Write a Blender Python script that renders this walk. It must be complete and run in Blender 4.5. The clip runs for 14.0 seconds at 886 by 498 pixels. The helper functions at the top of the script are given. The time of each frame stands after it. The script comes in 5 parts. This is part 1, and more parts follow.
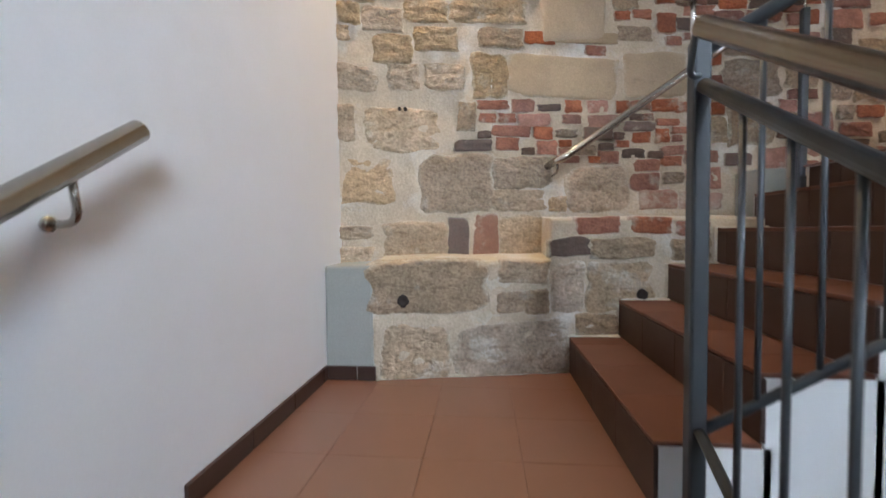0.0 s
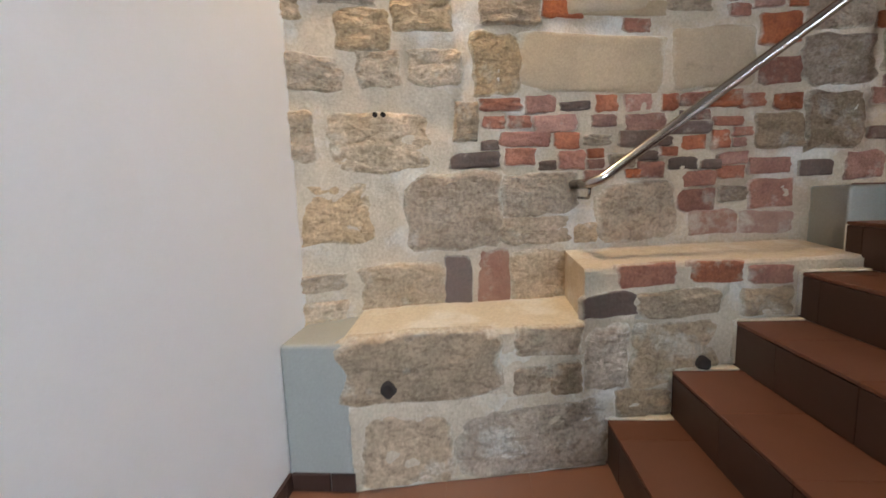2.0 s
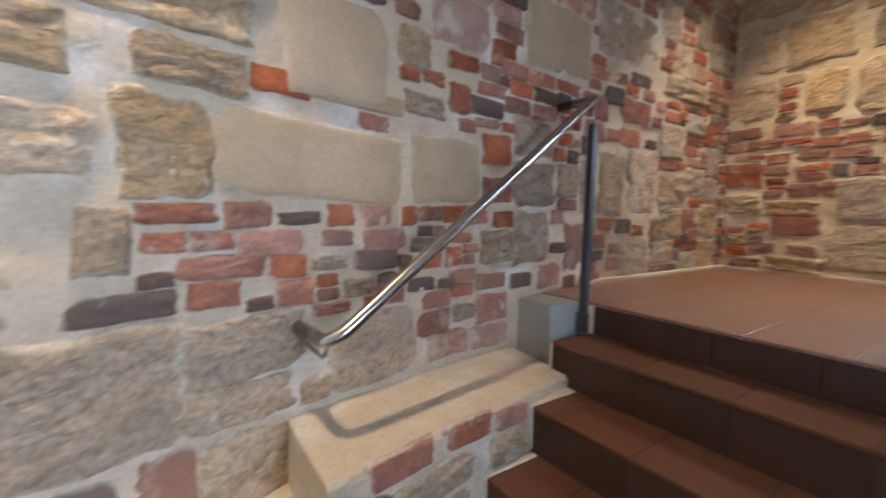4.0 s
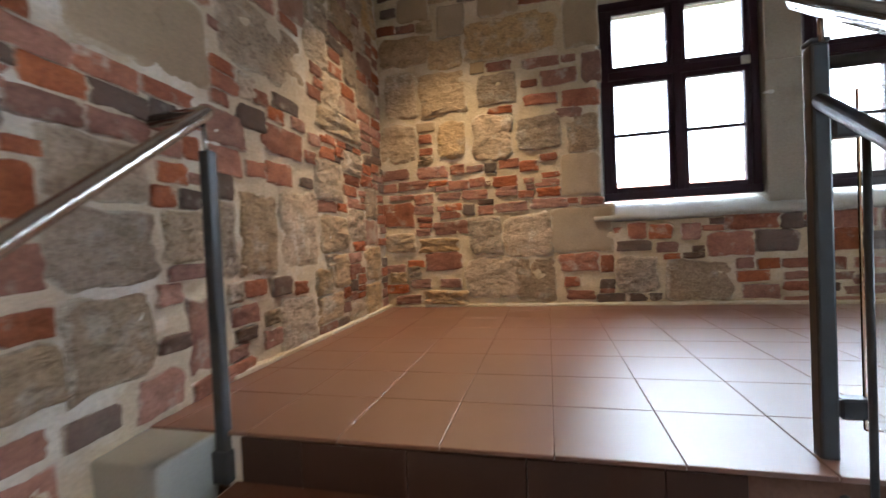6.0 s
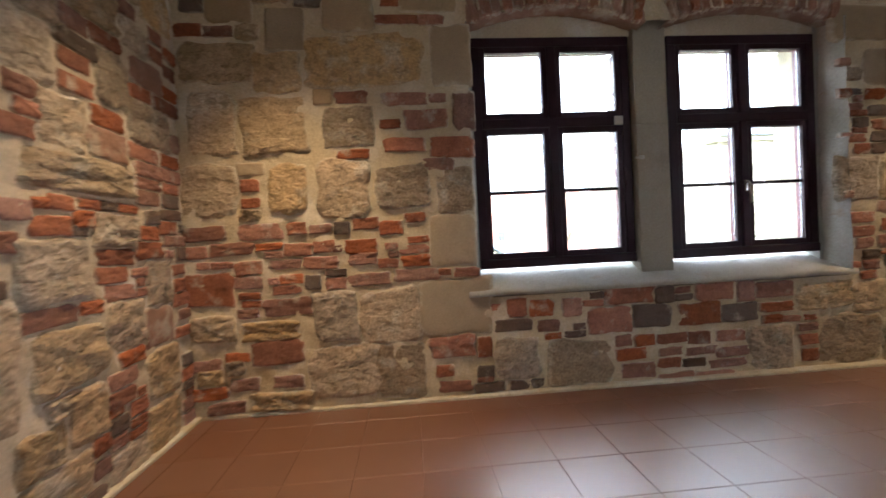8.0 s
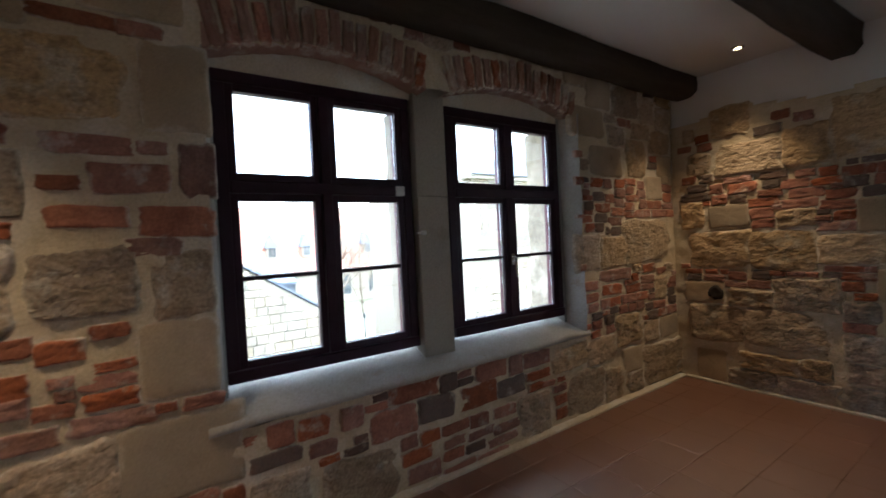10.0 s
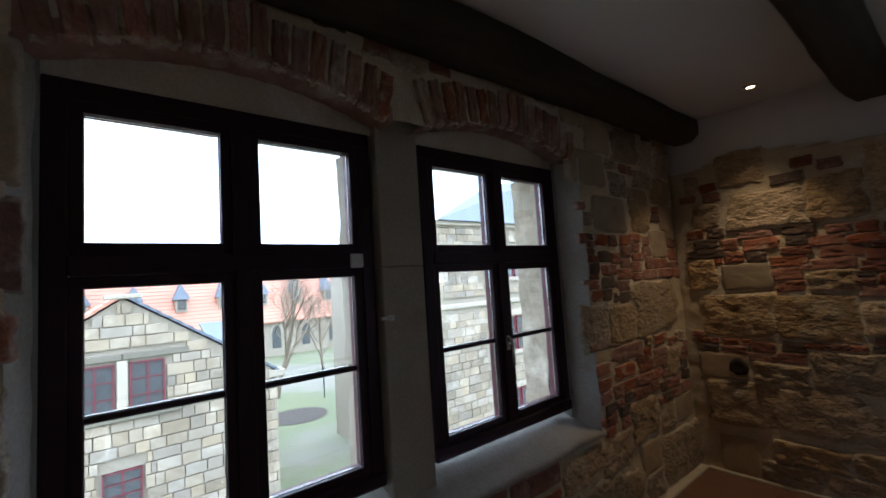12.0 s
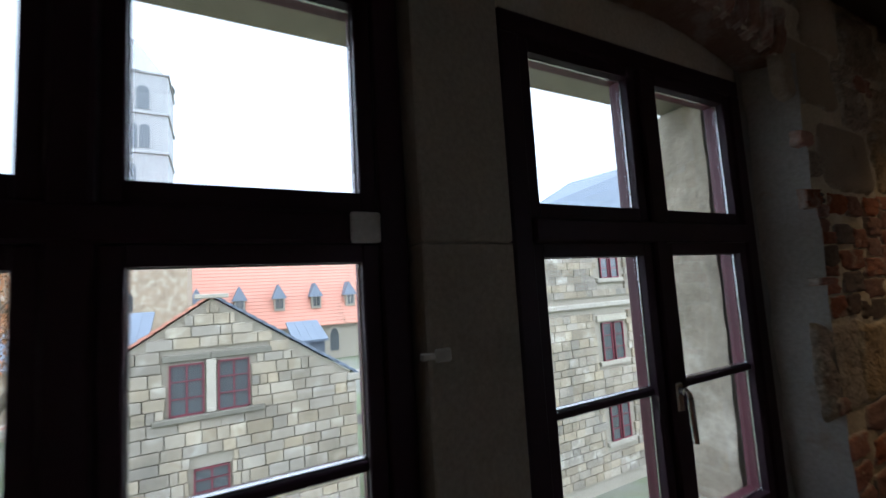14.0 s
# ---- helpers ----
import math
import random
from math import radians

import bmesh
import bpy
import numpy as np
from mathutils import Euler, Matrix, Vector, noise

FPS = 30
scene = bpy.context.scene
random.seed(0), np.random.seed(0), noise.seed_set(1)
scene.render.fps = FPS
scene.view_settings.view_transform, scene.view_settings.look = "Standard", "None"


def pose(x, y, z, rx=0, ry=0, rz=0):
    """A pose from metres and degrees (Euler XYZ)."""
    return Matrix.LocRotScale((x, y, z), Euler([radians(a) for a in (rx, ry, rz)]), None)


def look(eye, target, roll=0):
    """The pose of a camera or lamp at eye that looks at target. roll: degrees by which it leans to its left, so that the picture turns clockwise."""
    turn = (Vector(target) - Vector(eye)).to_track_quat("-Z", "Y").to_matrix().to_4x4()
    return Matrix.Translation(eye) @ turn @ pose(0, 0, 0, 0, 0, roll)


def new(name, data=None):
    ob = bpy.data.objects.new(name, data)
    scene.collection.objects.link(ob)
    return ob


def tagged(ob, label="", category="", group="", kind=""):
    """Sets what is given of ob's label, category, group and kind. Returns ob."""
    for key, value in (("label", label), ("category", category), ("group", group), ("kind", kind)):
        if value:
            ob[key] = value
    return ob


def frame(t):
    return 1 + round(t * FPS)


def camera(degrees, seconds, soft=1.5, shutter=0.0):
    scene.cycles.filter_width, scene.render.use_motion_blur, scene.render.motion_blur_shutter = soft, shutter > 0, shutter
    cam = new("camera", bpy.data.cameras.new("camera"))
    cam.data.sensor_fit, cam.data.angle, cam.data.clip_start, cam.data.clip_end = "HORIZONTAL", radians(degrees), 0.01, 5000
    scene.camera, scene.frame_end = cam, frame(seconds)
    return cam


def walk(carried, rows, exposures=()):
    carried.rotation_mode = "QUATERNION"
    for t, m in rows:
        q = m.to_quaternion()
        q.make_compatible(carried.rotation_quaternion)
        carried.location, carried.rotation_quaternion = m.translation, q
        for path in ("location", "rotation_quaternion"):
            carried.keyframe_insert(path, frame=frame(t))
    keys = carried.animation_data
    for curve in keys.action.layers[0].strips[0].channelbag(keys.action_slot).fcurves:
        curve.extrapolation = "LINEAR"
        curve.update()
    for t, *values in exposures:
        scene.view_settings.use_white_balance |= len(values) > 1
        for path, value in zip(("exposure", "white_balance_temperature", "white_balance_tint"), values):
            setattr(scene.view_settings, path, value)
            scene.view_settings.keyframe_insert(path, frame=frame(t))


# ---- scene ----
cam = camera(92.4, 14.0, shutter=0.5)
PATH = [
    (0, (-0.07, -0.029, 0.687), (-0.263, 1.961, 0.607), -0.6),
    (0.5, (-0.095, 0.116, 0.805), (-0.299, 2.103, 0.723), -0.5),
    (1, (-0.068, 0.26, 0.822), (-0.277, 2.245, 0.691), -1.1),
    (1.5, (-0.082, 0.38, 0.926), (-0.289, 2.355, 0.687), -1.6),
    (2, (-0.133, 0.536, 1.029), (-0.288, 2.513, 0.77), -2.1),
    (2.5, (-0.148, 0.67, 1.121), (0.06, 2.644, 0.877), -0.4),
    (3, (-0.115, 0.809, 1.244), (0.392, 2.732, 1.029), 0.3),
    (3.5, (-0.083, 0.939, 1.285), (0.641, 2.795, 1.104), 0.8),
    (4, (-0.073, 1.128, 1.398), (1.06, 2.766, 1.225), 1.3),
    (4.2, (-0.039, 1.151, 1.454), (1.257, 2.664, 1.28), 1.6),
    (6.3, (0.676, 1.432, 1.551), (2.646, 1.777, 1.51), -3.1),
    (6.5, (0.762, 1.423, 1.598), (2.743, 1.688, 1.553), -3.1),
    (7, (0.937, 1.384, 1.738), (2.928, 1.565, 1.699), -3.1),
    (7.5, (1.103, 1.421, 1.819), (3.1, 1.502, 1.773), -2.8),
    (8, (1.257, 1.434, 1.942), (3.25, 1.277, 1.9), -2.9),
    (8.5, (1.427, 1.36, 2.036), (3.399, 1.03, 1.988), -3.2),
    (9, (1.544, 1.274, 2.134), (3.453, 0.682, 2.063), -3.2),
    (9.2, (1.592, 1.269, 2.174), (3.448, 0.53, 2.086), -3.2),
    (11.3, (2.037, 1.052, 2.524), (3.556, -0.253, 2.568), -3.8),
    (11.5, (2.117, 0.998, 2.516), (3.639, -0.299, 2.567), -3.7),
    (12, (2.332, 0.886, 2.535), (3.872, -0.384, 2.688), -3.7),
    (12.2, (2.419, 0.852, 2.529), (3.977, -0.392, 2.689), -3.6),
    (12.5, (2.53, 0.789, 2.522), (4.148, -0.366, 2.686), -3.4),
    (13, (2.737, 0.664, 2.534), (4.472, -0.315, 2.712), -3.0),
    (13.5, (2.916, 0.489, 2.512), (4.668, -0.459, 2.698), -3.3),
    (14, (3.122, 0.32, 2.523), (4.873, -0.629, 2.707), -3.4),
]
EXPOSURES = [(0, 0.4, 6100, 10), (2, 0.4, 6250, 10), (3, 0.42, 6500, 10), (4.2, 0.52, 5550, 10), (6.3, 0.37, 6250, 10), (8, 0.12, 6300, 10), (9.2, -0.4, 5950, 10),
             (11.3, -1.6, 5800, 10), (12.5, -2.05, 5850, 10), (14, -2.4, 5950, 10)]
walk(cam, [(t, look(eye, target, roll)) for t, eye, target, roll in PATH], EXPOSURES)

# ---- world and lights ----
world = bpy.data.worlds.new("world")
scene.world = world
world.use_nodes = True
wn, wl = world.node_tree.nodes, world.node_tree.links
sky = wn.new("ShaderNodeTexSky")
sky.sky_type, sky.sun_disc = "NISHITA", False
sky.sun_elevation, sky.sun_rotation, sky.dust_density, sky.air_density = radians(35), radians(250), 6.0, 1.5
haze = wn.new("ShaderNodeMix")
haze.data_type = "RGBA"
haze.inputs[0].default_value = 0.8
haze.inputs[7].default_value = (84, 96, 110, 1)  # the overcast veil, in the sky's own units
wl.new(sky.outputs[0], haze.inputs[6])
wl.new(haze.outputs[2], wn["Background"].inputs[0])
wn["Background"].inputs[1].default_value = 0.26


def lamp(name, kind, energy, colour, m, **settings):
    data = bpy.data.lights.new(name, kind)
    data.energy, data.color = energy, colour
    for key, value in settings.items():
        if key == "size":
            data.size = value
        elif key == "size_y":
            data.shape, data.size_y = "RECTANGLE", value
        elif key == "soft":
            data.shadow_soft_size = value
        elif key == "angle":
            data.angle = radians(value)
        elif key == "spread":
            data.spread = radians(value)
        elif key == "cone":
            data.spot_size, data.spot_blend = radians(value), 1.0
    ob = new(name, data)
    ob.matrix_world = m
    return ob


lamp("sun", "SUN", 0.8, (1, 0.96, 0.9), look((0, 0, 50), (14, 16, 0)), angle=20)

# added fill lamp without a known source; it brightens the white west wall
lamp("west_wall_fill", "AREA", 7.5, (0.78, 0.89, 1.0), look((0.9, -2.9, 2.3), (-0.8, 0.9, 0.85)), size=0.75, size_y=1.4, spread=52)

# ---- materials ----


def material(name, colour, rough=0.8, metal=0.0, second=None, scale=6.0, amount=0.5, fine=60.0, bump=0.3, bump_far=0.01,
             tint=0.0, third=None, third_scale=1.5, third_cut=0.48, stretch=None, spec=0.5, grain=(0.86, 1.1), tool=0.0, smear=None):
    """A surface with two scales of variation: patches of a second colour, fine grain, relief, and a shift from piece to piece."""
    mat = bpy.data.materials.new(name)
    mat.use_nodes = True
    n, l = mat.node_tree.nodes, mat.node_tree.links
    b = n["Principled BSDF"]
    b.inputs["Roughness"].default_value, b.inputs["Metallic"].default_value = rough, metal
    b.inputs["Specular IOR Level"].default_value = spec
    geo = n.new("ShaderNodeNewGeometry")
    place = geo.outputs["Position"]
    if stretch:
        m = n.new("ShaderNodeMapping")
        m.inputs["Scale"].default_value = stretch
        l.new(place, m.inputs[0])
        place = m.outputs[0]

    def noise_at(s, detail=6.0, rough_=0.6):
        t = n.new("ShaderNodeTexNoise")
        t.inputs["Scale"].default_value, t.inputs["Detail"].default_value, t.inputs["Roughness"].default_value = s, detail, rough_
        l.new(place, t.inputs["Vector"])
        return t.outputs[0]

    def ramp(src, lo, hi):
        r = n.new("ShaderNodeMapRange")
        r.inputs[1].default_value, r.inputs[2].default_value = lo, hi
        l.new(src, r.inputs[0])
        return r.outputs[0]

    def mix(fac, a, c, mode="MIX"):
        m = n.new("ShaderNodeMix")
        m.data_type, m.blend_type = "RGBA", mode
        for k, v in ((0, fac), (6, a), (7, c)):
            if isinstance(v, (int, float)):
                m.inputs[k].default_value = v
            elif isinstance(v, tuple):
                m.inputs[k].default_value = (*v, 1)
            else:
                l.new(v, m.inputs[k])
        return m.outputs[2]

    def scaled(src, k):
        m = n.new("ShaderNodeMath")
        m.operation = "MULTIPLY"
        m.inputs[1].default_value = k
        l.new(src, m.inputs[0])
        return m.outputs[0]

    big, small = noise_at(scale), noise_at(fine, 4)
    col = colour
    if second:
        col = mix(scaled(ramp(big, 0.35, 0.65), amount), colour, second)
    if third:
        col = mix(scaled(ramp(noise_at(third_scale, 5), third_cut, third_cut + 0.12), 0.85), col, third)
    if tint:
        info, isle = n.new("ShaderNodeObjectInfo"), n.new("ShaderNodeNewGeometry")
        both = n.new("ShaderNodeMath")
        l.new(info.outputs["Random"], both.inputs[0])
        l.new(isle.outputs["Random Per Island"], both.inputs[1])
        own = n.new("ShaderNodeMath")
        own.operation = "FRACT"
        l.new(both.outputs[0], own.inputs[0])
        hsv = n.new("ShaderNodeHueSaturation")
        if isinstance(col, tuple):
            hsv.inputs["Color"].default_value = (*col, 1)
        else:
            l.new(col, hsv.inputs["Color"])
        v = n.new("ShaderNodeMapRange")
        v.inputs[3].default_value, v.inputs[4].default_value = 1 - tint, 1 + tint
        l.new(own.outputs[0], v.inputs[0])
        l.new(v.outputs[0], hsv.inputs["Value"])
        hue = n.new("ShaderNodeMath")
        hue.operation = "FRACT"
        l.new(scaled(own.outputs[0], 7.13), hue.inputs[0])
        s = n.new("ShaderNodeMapRange")
        s.inputs[3].default_value, s.inputs[4].default_value = 1 - tint, 1 + tint * 0.6
        l.new(hue.outputs[0], s.inputs[0])
        l.new(s.outputs[0], hsv.inputs["Saturation"])
        col = hsv.outputs[0]
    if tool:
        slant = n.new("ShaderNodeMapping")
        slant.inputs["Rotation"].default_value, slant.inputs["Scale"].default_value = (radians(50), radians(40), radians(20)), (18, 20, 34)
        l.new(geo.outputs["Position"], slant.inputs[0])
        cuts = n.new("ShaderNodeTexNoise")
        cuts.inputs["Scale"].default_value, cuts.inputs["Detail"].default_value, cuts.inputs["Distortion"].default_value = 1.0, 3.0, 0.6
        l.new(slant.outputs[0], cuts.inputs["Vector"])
        # shade of the cut hollows, put into the colour along the bump's noise
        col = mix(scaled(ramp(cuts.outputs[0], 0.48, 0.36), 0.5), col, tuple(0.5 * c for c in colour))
    if smear:
        # lime left on the piece, most of it along its edges
        rim = n.new("ShaderNodeAttribute")
        rim.attribute_name = "rim"
        wash = n.new("ShaderNodeMath")
        l.new(rim.outputs["Fac"], wash.inputs[0])
        l.new(scaled(noise_at(11.0, 6, 0.65), 1.6), wash.inputs[1])
        col = mix(scaled(ramp(wash.outputs[0], 1.5, 1.95), 0.85), col, smear)
    grains = ramp(small, 0.3, 0.7)
    shade = n.new("ShaderNodeMapRange")
    shade.inputs[3].default_value, shade.inputs[4].default_value = grain
    l.new(grains, shade.inputs[0])
    out = mix(1.0, col, shade.outputs[0], "MULTIPLY")
    l.new(out, b.inputs["Base Color"])
    r = n.new("ShaderNodeMapRange")
    r.inputs[3].default_value, r.inputs[4].default_value = max(rough - 0.08, 0.02), min(rough + 0.08, 1)
    l.new(big, r.inputs[0])
    l.new(r.outputs[0], b.inputs["Roughness"])
    if bump:
        add = n.new("ShaderNodeMath")
        l.new(big, add.inputs[0])
        l.new(scaled(small, 0.1 if tool else 0.35), add.inputs[1])
        if tool:
            more = n.new("ShaderNodeMath")
            l.new(add.outputs[0], more.inputs[0])
            l.new(scaled(cuts.outputs[0], tool), more.inputs[1])
            add = more
        bp = n.new("ShaderNodeBump")
        bp.inputs["Strength"].default_value, bp.inputs["Distance"].default_value = bump, bump_far
        l.new(add.outputs[0], bp.inputs["Height"])
        l.new(bp.outputs[0], b.inputs["Normal"])
    return mat


PAINT = material("white wall paint", (0.80, 0.80, 0.80), 0.8, second=(0.76, 0.76, 0.755), scale=0.8, amount=0.6, fine=150, bump=0.04, bump_far=0.002,
                 third=(0.775, 0.77, 0.76), third_scale=2.2, grain=(0.985, 1.01))
MORTAR = material("tan lime mortar", (0.56, 0.465, 0.32), 0.95, second=(0.45, 0.36, 0.24), scale=7, fine=80, bump=0.9, bump_far=0.015, third=(0.62, 0.55, 0.44), third_scale=3.0)
PALE_MORTAR = material("pale lime mortar", (0.57, 0.48, 0.365), 0.95, second=(0.41, 0.335, 0.245), scale=6, fine=80, bump=0.9, bump_far=0.015, third=(0.66, 0.635, 0.59), third_scale=2.6, third_cut=0.53)
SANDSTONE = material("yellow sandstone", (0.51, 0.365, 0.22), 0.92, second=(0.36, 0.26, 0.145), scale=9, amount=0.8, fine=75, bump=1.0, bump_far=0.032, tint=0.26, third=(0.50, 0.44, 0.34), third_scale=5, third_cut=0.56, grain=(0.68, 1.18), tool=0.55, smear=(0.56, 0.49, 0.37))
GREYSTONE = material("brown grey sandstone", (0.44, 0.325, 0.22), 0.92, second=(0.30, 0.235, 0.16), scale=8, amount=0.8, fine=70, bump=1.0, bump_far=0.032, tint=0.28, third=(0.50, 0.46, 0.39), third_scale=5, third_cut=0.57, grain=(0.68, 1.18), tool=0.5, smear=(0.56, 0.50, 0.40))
DRESSED = material("dressed sandstone", (0.42, 0.32, 0.205), 0.9, second=(0.31, 0.24, 0.16), scale=4, amount=0.7, fine=110, bump=0.5, bump_far=0.008, tint=0.14, third=(0.24, 0.19, 0.12), third_scale=7, third_cut=0.62, smear=(0.55, 0.49, 0.39))
BRICK = material("red brick", (0.36, 0.14, 0.078), 0.92, second=(0.23, 0.085, 0.052), scale=12, amount=0.8, fine=80, bump=0.9, bump_far=0.014, tint=0.28, third=(0.44, 0.36, 0.29), third_scale=9, third_cut=0.57, grain=(0.75, 1.15), smear=(0.56, 0.50, 0.42))
DARK_BRICK = material("dark burnt brick", (0.115, 0.085, 0.066), 0.88, second=(0.16, 0.09, 0.07), scale=12, fine=80, bump=0.8, bump_far=0.012, tint=0.25, third=(0.36, 0.31, 0.26), third_scale=9, third_cut=0.6, smear=(0.52, 0.47, 0.39))
PALE_BRICK = material("dusty pink brick", (0.36, 0.21, 0.155), 0.93, second=(0.27, 0.14, 0.10), scale=10, amount=0.8, fine=80, bump=0.9, bump_far=0.012, tint=0.22, third=(0.46, 0.39, 0.31), third_scale=7, third_cut=0.52, smear=(0.55, 0.49, 0.41))
PLASTER = material("cream plaster", (0.56, 0.49, 0.38), 0.93, second=(0.47, 0.40, 0.29), scale=7, fine=80, bump=0.6, bump_far=0.01, third=(0.62, 0.59, 0.53), third_scale=4)
WHITEWASH = material("worn whitewash", (0.43, 0.41, 0.37), 0.9, second=(0.36, 0.325, 0.27), scale=6, fine=80, bump=0.6, bump_far=0.01, third=(0.37, 0.30, 0.22), third_scale=7, third_cut=0.6)
GREY_PLASTER = material("grey plaster", (0.33, 0.335, 0.31), 0.9, second=(0.29, 0.295, 0.27), scale=4, fine=120, bump=0.2, bump_far=0.004, grain=(0.93, 1.04))
TILE = material("red brown quarry tile", (0.172, 0.062, 0.029), 0.5, second=(0.15, 0.053, 0.025), scale=3, fine=130, bump=0.05, bump_far=0.002, tint=0.05, spec=0.9, grain=(0.95, 1.04))
RISER = material("dark brown riser tile", (0.05, 0.025, 0.018), 0.45, second=(0.042, 0.021, 0.016), scale=6, fine=130, bump=0.06, bump_far=0.002, tint=0.08, spec=0.4, grain=(0.95, 1.04))
STEP_TILE = material("dark red brown step tile", (0.115, 0.045, 0.025), 0.5, second=(0.10, 0.038, 0.021), scale=3, fine=130, bump=0.05, bump_far=0.002, tint=0.06, spec=0.4, grain=(0.95, 1.04))
GROUT = material("red grey grout", (0.17, 0.09, 0.06), 0.9, second=(0.20, 0.12, 0.09), scale=6, fine=120, bump=0.3, bump_far=0.003)
STEEL = material("brushed stainless steel", (0.46, 0.44, 0.41), 0.2, 1.0, scale=40, fine=260, bump=0, grain=(0.96, 1.02))
IRON = material("dark grey painted steel", (0.055, 0.062, 0.068), 0.38, 0.2, second=(0.045, 0.05, 0.055), scale=14, fine=150, bump=0.03, bump_far=0.001, grain=(0.95, 1.03))
TIMBER = material("dark old oak", (0.05, 0.032, 0.02), 0.85, second=(0.025, 0.017, 0.011), scale=5, fine=60, bump=0.9, bump_far=0.02, stretch=(4, 0.5, 4))
CEILING = material("ceiling white", (0.72, 0.70, 0.67), 0.9, second=(0.68, 0.66, 0.63), scale=1.5, fine=120, bump=0.05, bump_far=0.002, grain=(0.97, 1.02))
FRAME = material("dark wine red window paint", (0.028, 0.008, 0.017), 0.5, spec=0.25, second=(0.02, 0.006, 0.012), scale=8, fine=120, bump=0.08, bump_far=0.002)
CHROME = material("satin chrome", (0.6, 0.6, 0.6), 0.22, 1.0, bump=0)
WHITE_PLASTIC = material("white label", (0.55, 0.55, 0.53), 0.6, bump=0)
# maroon outer paint, its colour raised for the daylight that falls on it
OUTER_FRAME = material("daylit wine red outer paint", (0.085, 0.012, 0.024), 0.5, second=(0.06, 0.010, 0.018), scale=8, fine=120, bump=0.05, bump_far=0.002)
RED_FRAME = material("red window paint", (0.15, 0.022, 0.035), 0.5, bump=0)
OUTSTONE = material("weathered ashlar", (0.33, 0.275, 0.20), 0.95, second=(0.21, 0.18, 0.135), scale=0.9, amount=0.9, fine=22, bump=0.7, bump_far=0.03, tint=0.24, third=(0.40, 0.355, 0.28), third_scale=2.2, third_cut=0.55, grain=(0.8, 1.12))
OUTDARK = material("sooty dressed stone", (0.17, 0.155, 0.12), 0.95, second=(0.11, 0.10, 0.075), scale=3, fine=25, bump=0.6, bump_far=0.02)
OUTJOINT = material("pale ashlar joints", (0.31, 0.275, 0.215), 0.95, second=(0.26, 0.23, 0.18), scale=1.0, fine=20, bump=0.4, bump_far=0.02)
# roof red paled in its colour for the haze over the far hall
REDTILE = material("orange red roof tile", (0.52, 0.24, 0.17), 0.85, second=(0.45, 0.19, 0.13), scale=0.8, fine=8, bump=0.4, bump_far=0.03)
DARK_SLATE = material("dark slate cladding", (0.10, 0.115, 0.135), 0.7, second=(0.075, 0.09, 0.105), scale=1.2, fine=10, bump=0.4, bump_far=0.02)
SLATE = material("blue grey slate", (0.14, 0.165, 0.20), 0.75, second=(0.11, 0.135, 0.165), scale=1.0, fine=8, bump=0.4, bump_far=0.02)
GRASS = material("winter grass", (0.13, 0.15, 0.085), 0.95, second=(0.16, 0.17, 0.08), scale=0.35, fine=6, bump=0.6, bump_far=0.05, third=(0.20, 0.19, 0.16), third_scale=0.12)
SOIL = material("dark soil", (0.06, 0.05, 0.04), 0.95, bump=0.5, bump_far=0.04)
BARK = material("grey bark", (0.22, 0.18, 0.13), 0.9, second=(0.16, 0.13, 0.09), scale=4, fine=20)
DRY_LEAF = material("rusty beech leaf", (0.36, 0.17, 0.07), 0.9, second=(0.28, 0.12, 0.05), scale=2, bump=0)
# the air haze before the tower is put into this pale grey
TOWER_STONE = material("hazy pale tower stone", (0.36, 0.36, 0.36), 0.95, second=(0.32, 0.32, 0.32), scale=0.3, fine=3, bump=0.3, bump_far=0.05)
WARM_STONE = material("warm brown rubble", (0.36, 0.275, 0.19), 0.95, second=(0.26, 0.20, 0.14), scale=1.6, amount=0.8, fine=6, bump=0.6, bump_far=0.05, third=(0.44, 0.38, 0.29), third_scale=2.5)
MULLION = material("smooth grey sandstone", (0.36, 0.325, 0.265), 0.9, second=(0.31, 0.28, 0.23), scale=5, fine=90, bump=0.3, bump_far=0.005, third=(0.28, 0.25, 0.20), third_scale=3, third_cut=0.58)
PALE_STONE = material("pale sandstone trim", (0.38, 0.34, 0.27), 0.92, second=(0.31, 0.275, 0.22), scale=1.5, fine=15, bump=0.4, bump_far=0.01, tint=0.1)
HOLE_SHADE = material("painted hole shade", (0.03, 0.022, 0.018), 0.95, bump=0)


def glass(name, colour=(1, 1, 1), rough=0.0):
    mat = bpy.data.materials.new(name)
    mat.use_nodes = True
    n, l = mat.node_tree.nodes, mat.node_tree.links
    b = n["Principled BSDF"]
    b.inputs["Base Color"].default_value = (*colour, 1)
    b.inputs["Roughness"].default_value = rough
    b.inputs["Transmission Weight"].default_value = 1.0
    b.inputs["IOR"].default_value = 1.45
    return mat


TILE.node_tree.nodes["Principled BSDF"].inputs["Coat Weight"].default_value = 1.0
TILE.node_tree.nodes["Principled BSDF"].inputs["Coat Roughness"].default_value = 0.42
TILE.node_tree.nodes["Principled BSDF"].inputs["Coat IOR"].default_value = 1.65

GLASS = glass("window glass")
PANEL_GLASS = glass("guard glass", (0.93, 0.97, 0.96))
FAR_GLASS = material("far pane", (0.075, 0.085, 0.09), 0.12, second=(0.05, 0.055, 0.06), scale=2.5, bump=0, spec=0.8)
# shade inside the belfry as a flat colour, greyed for haze
HAZY_HOLE = material("hazy belfry dark", (0.16, 0.175, 0.19), 0.95, bump=0)


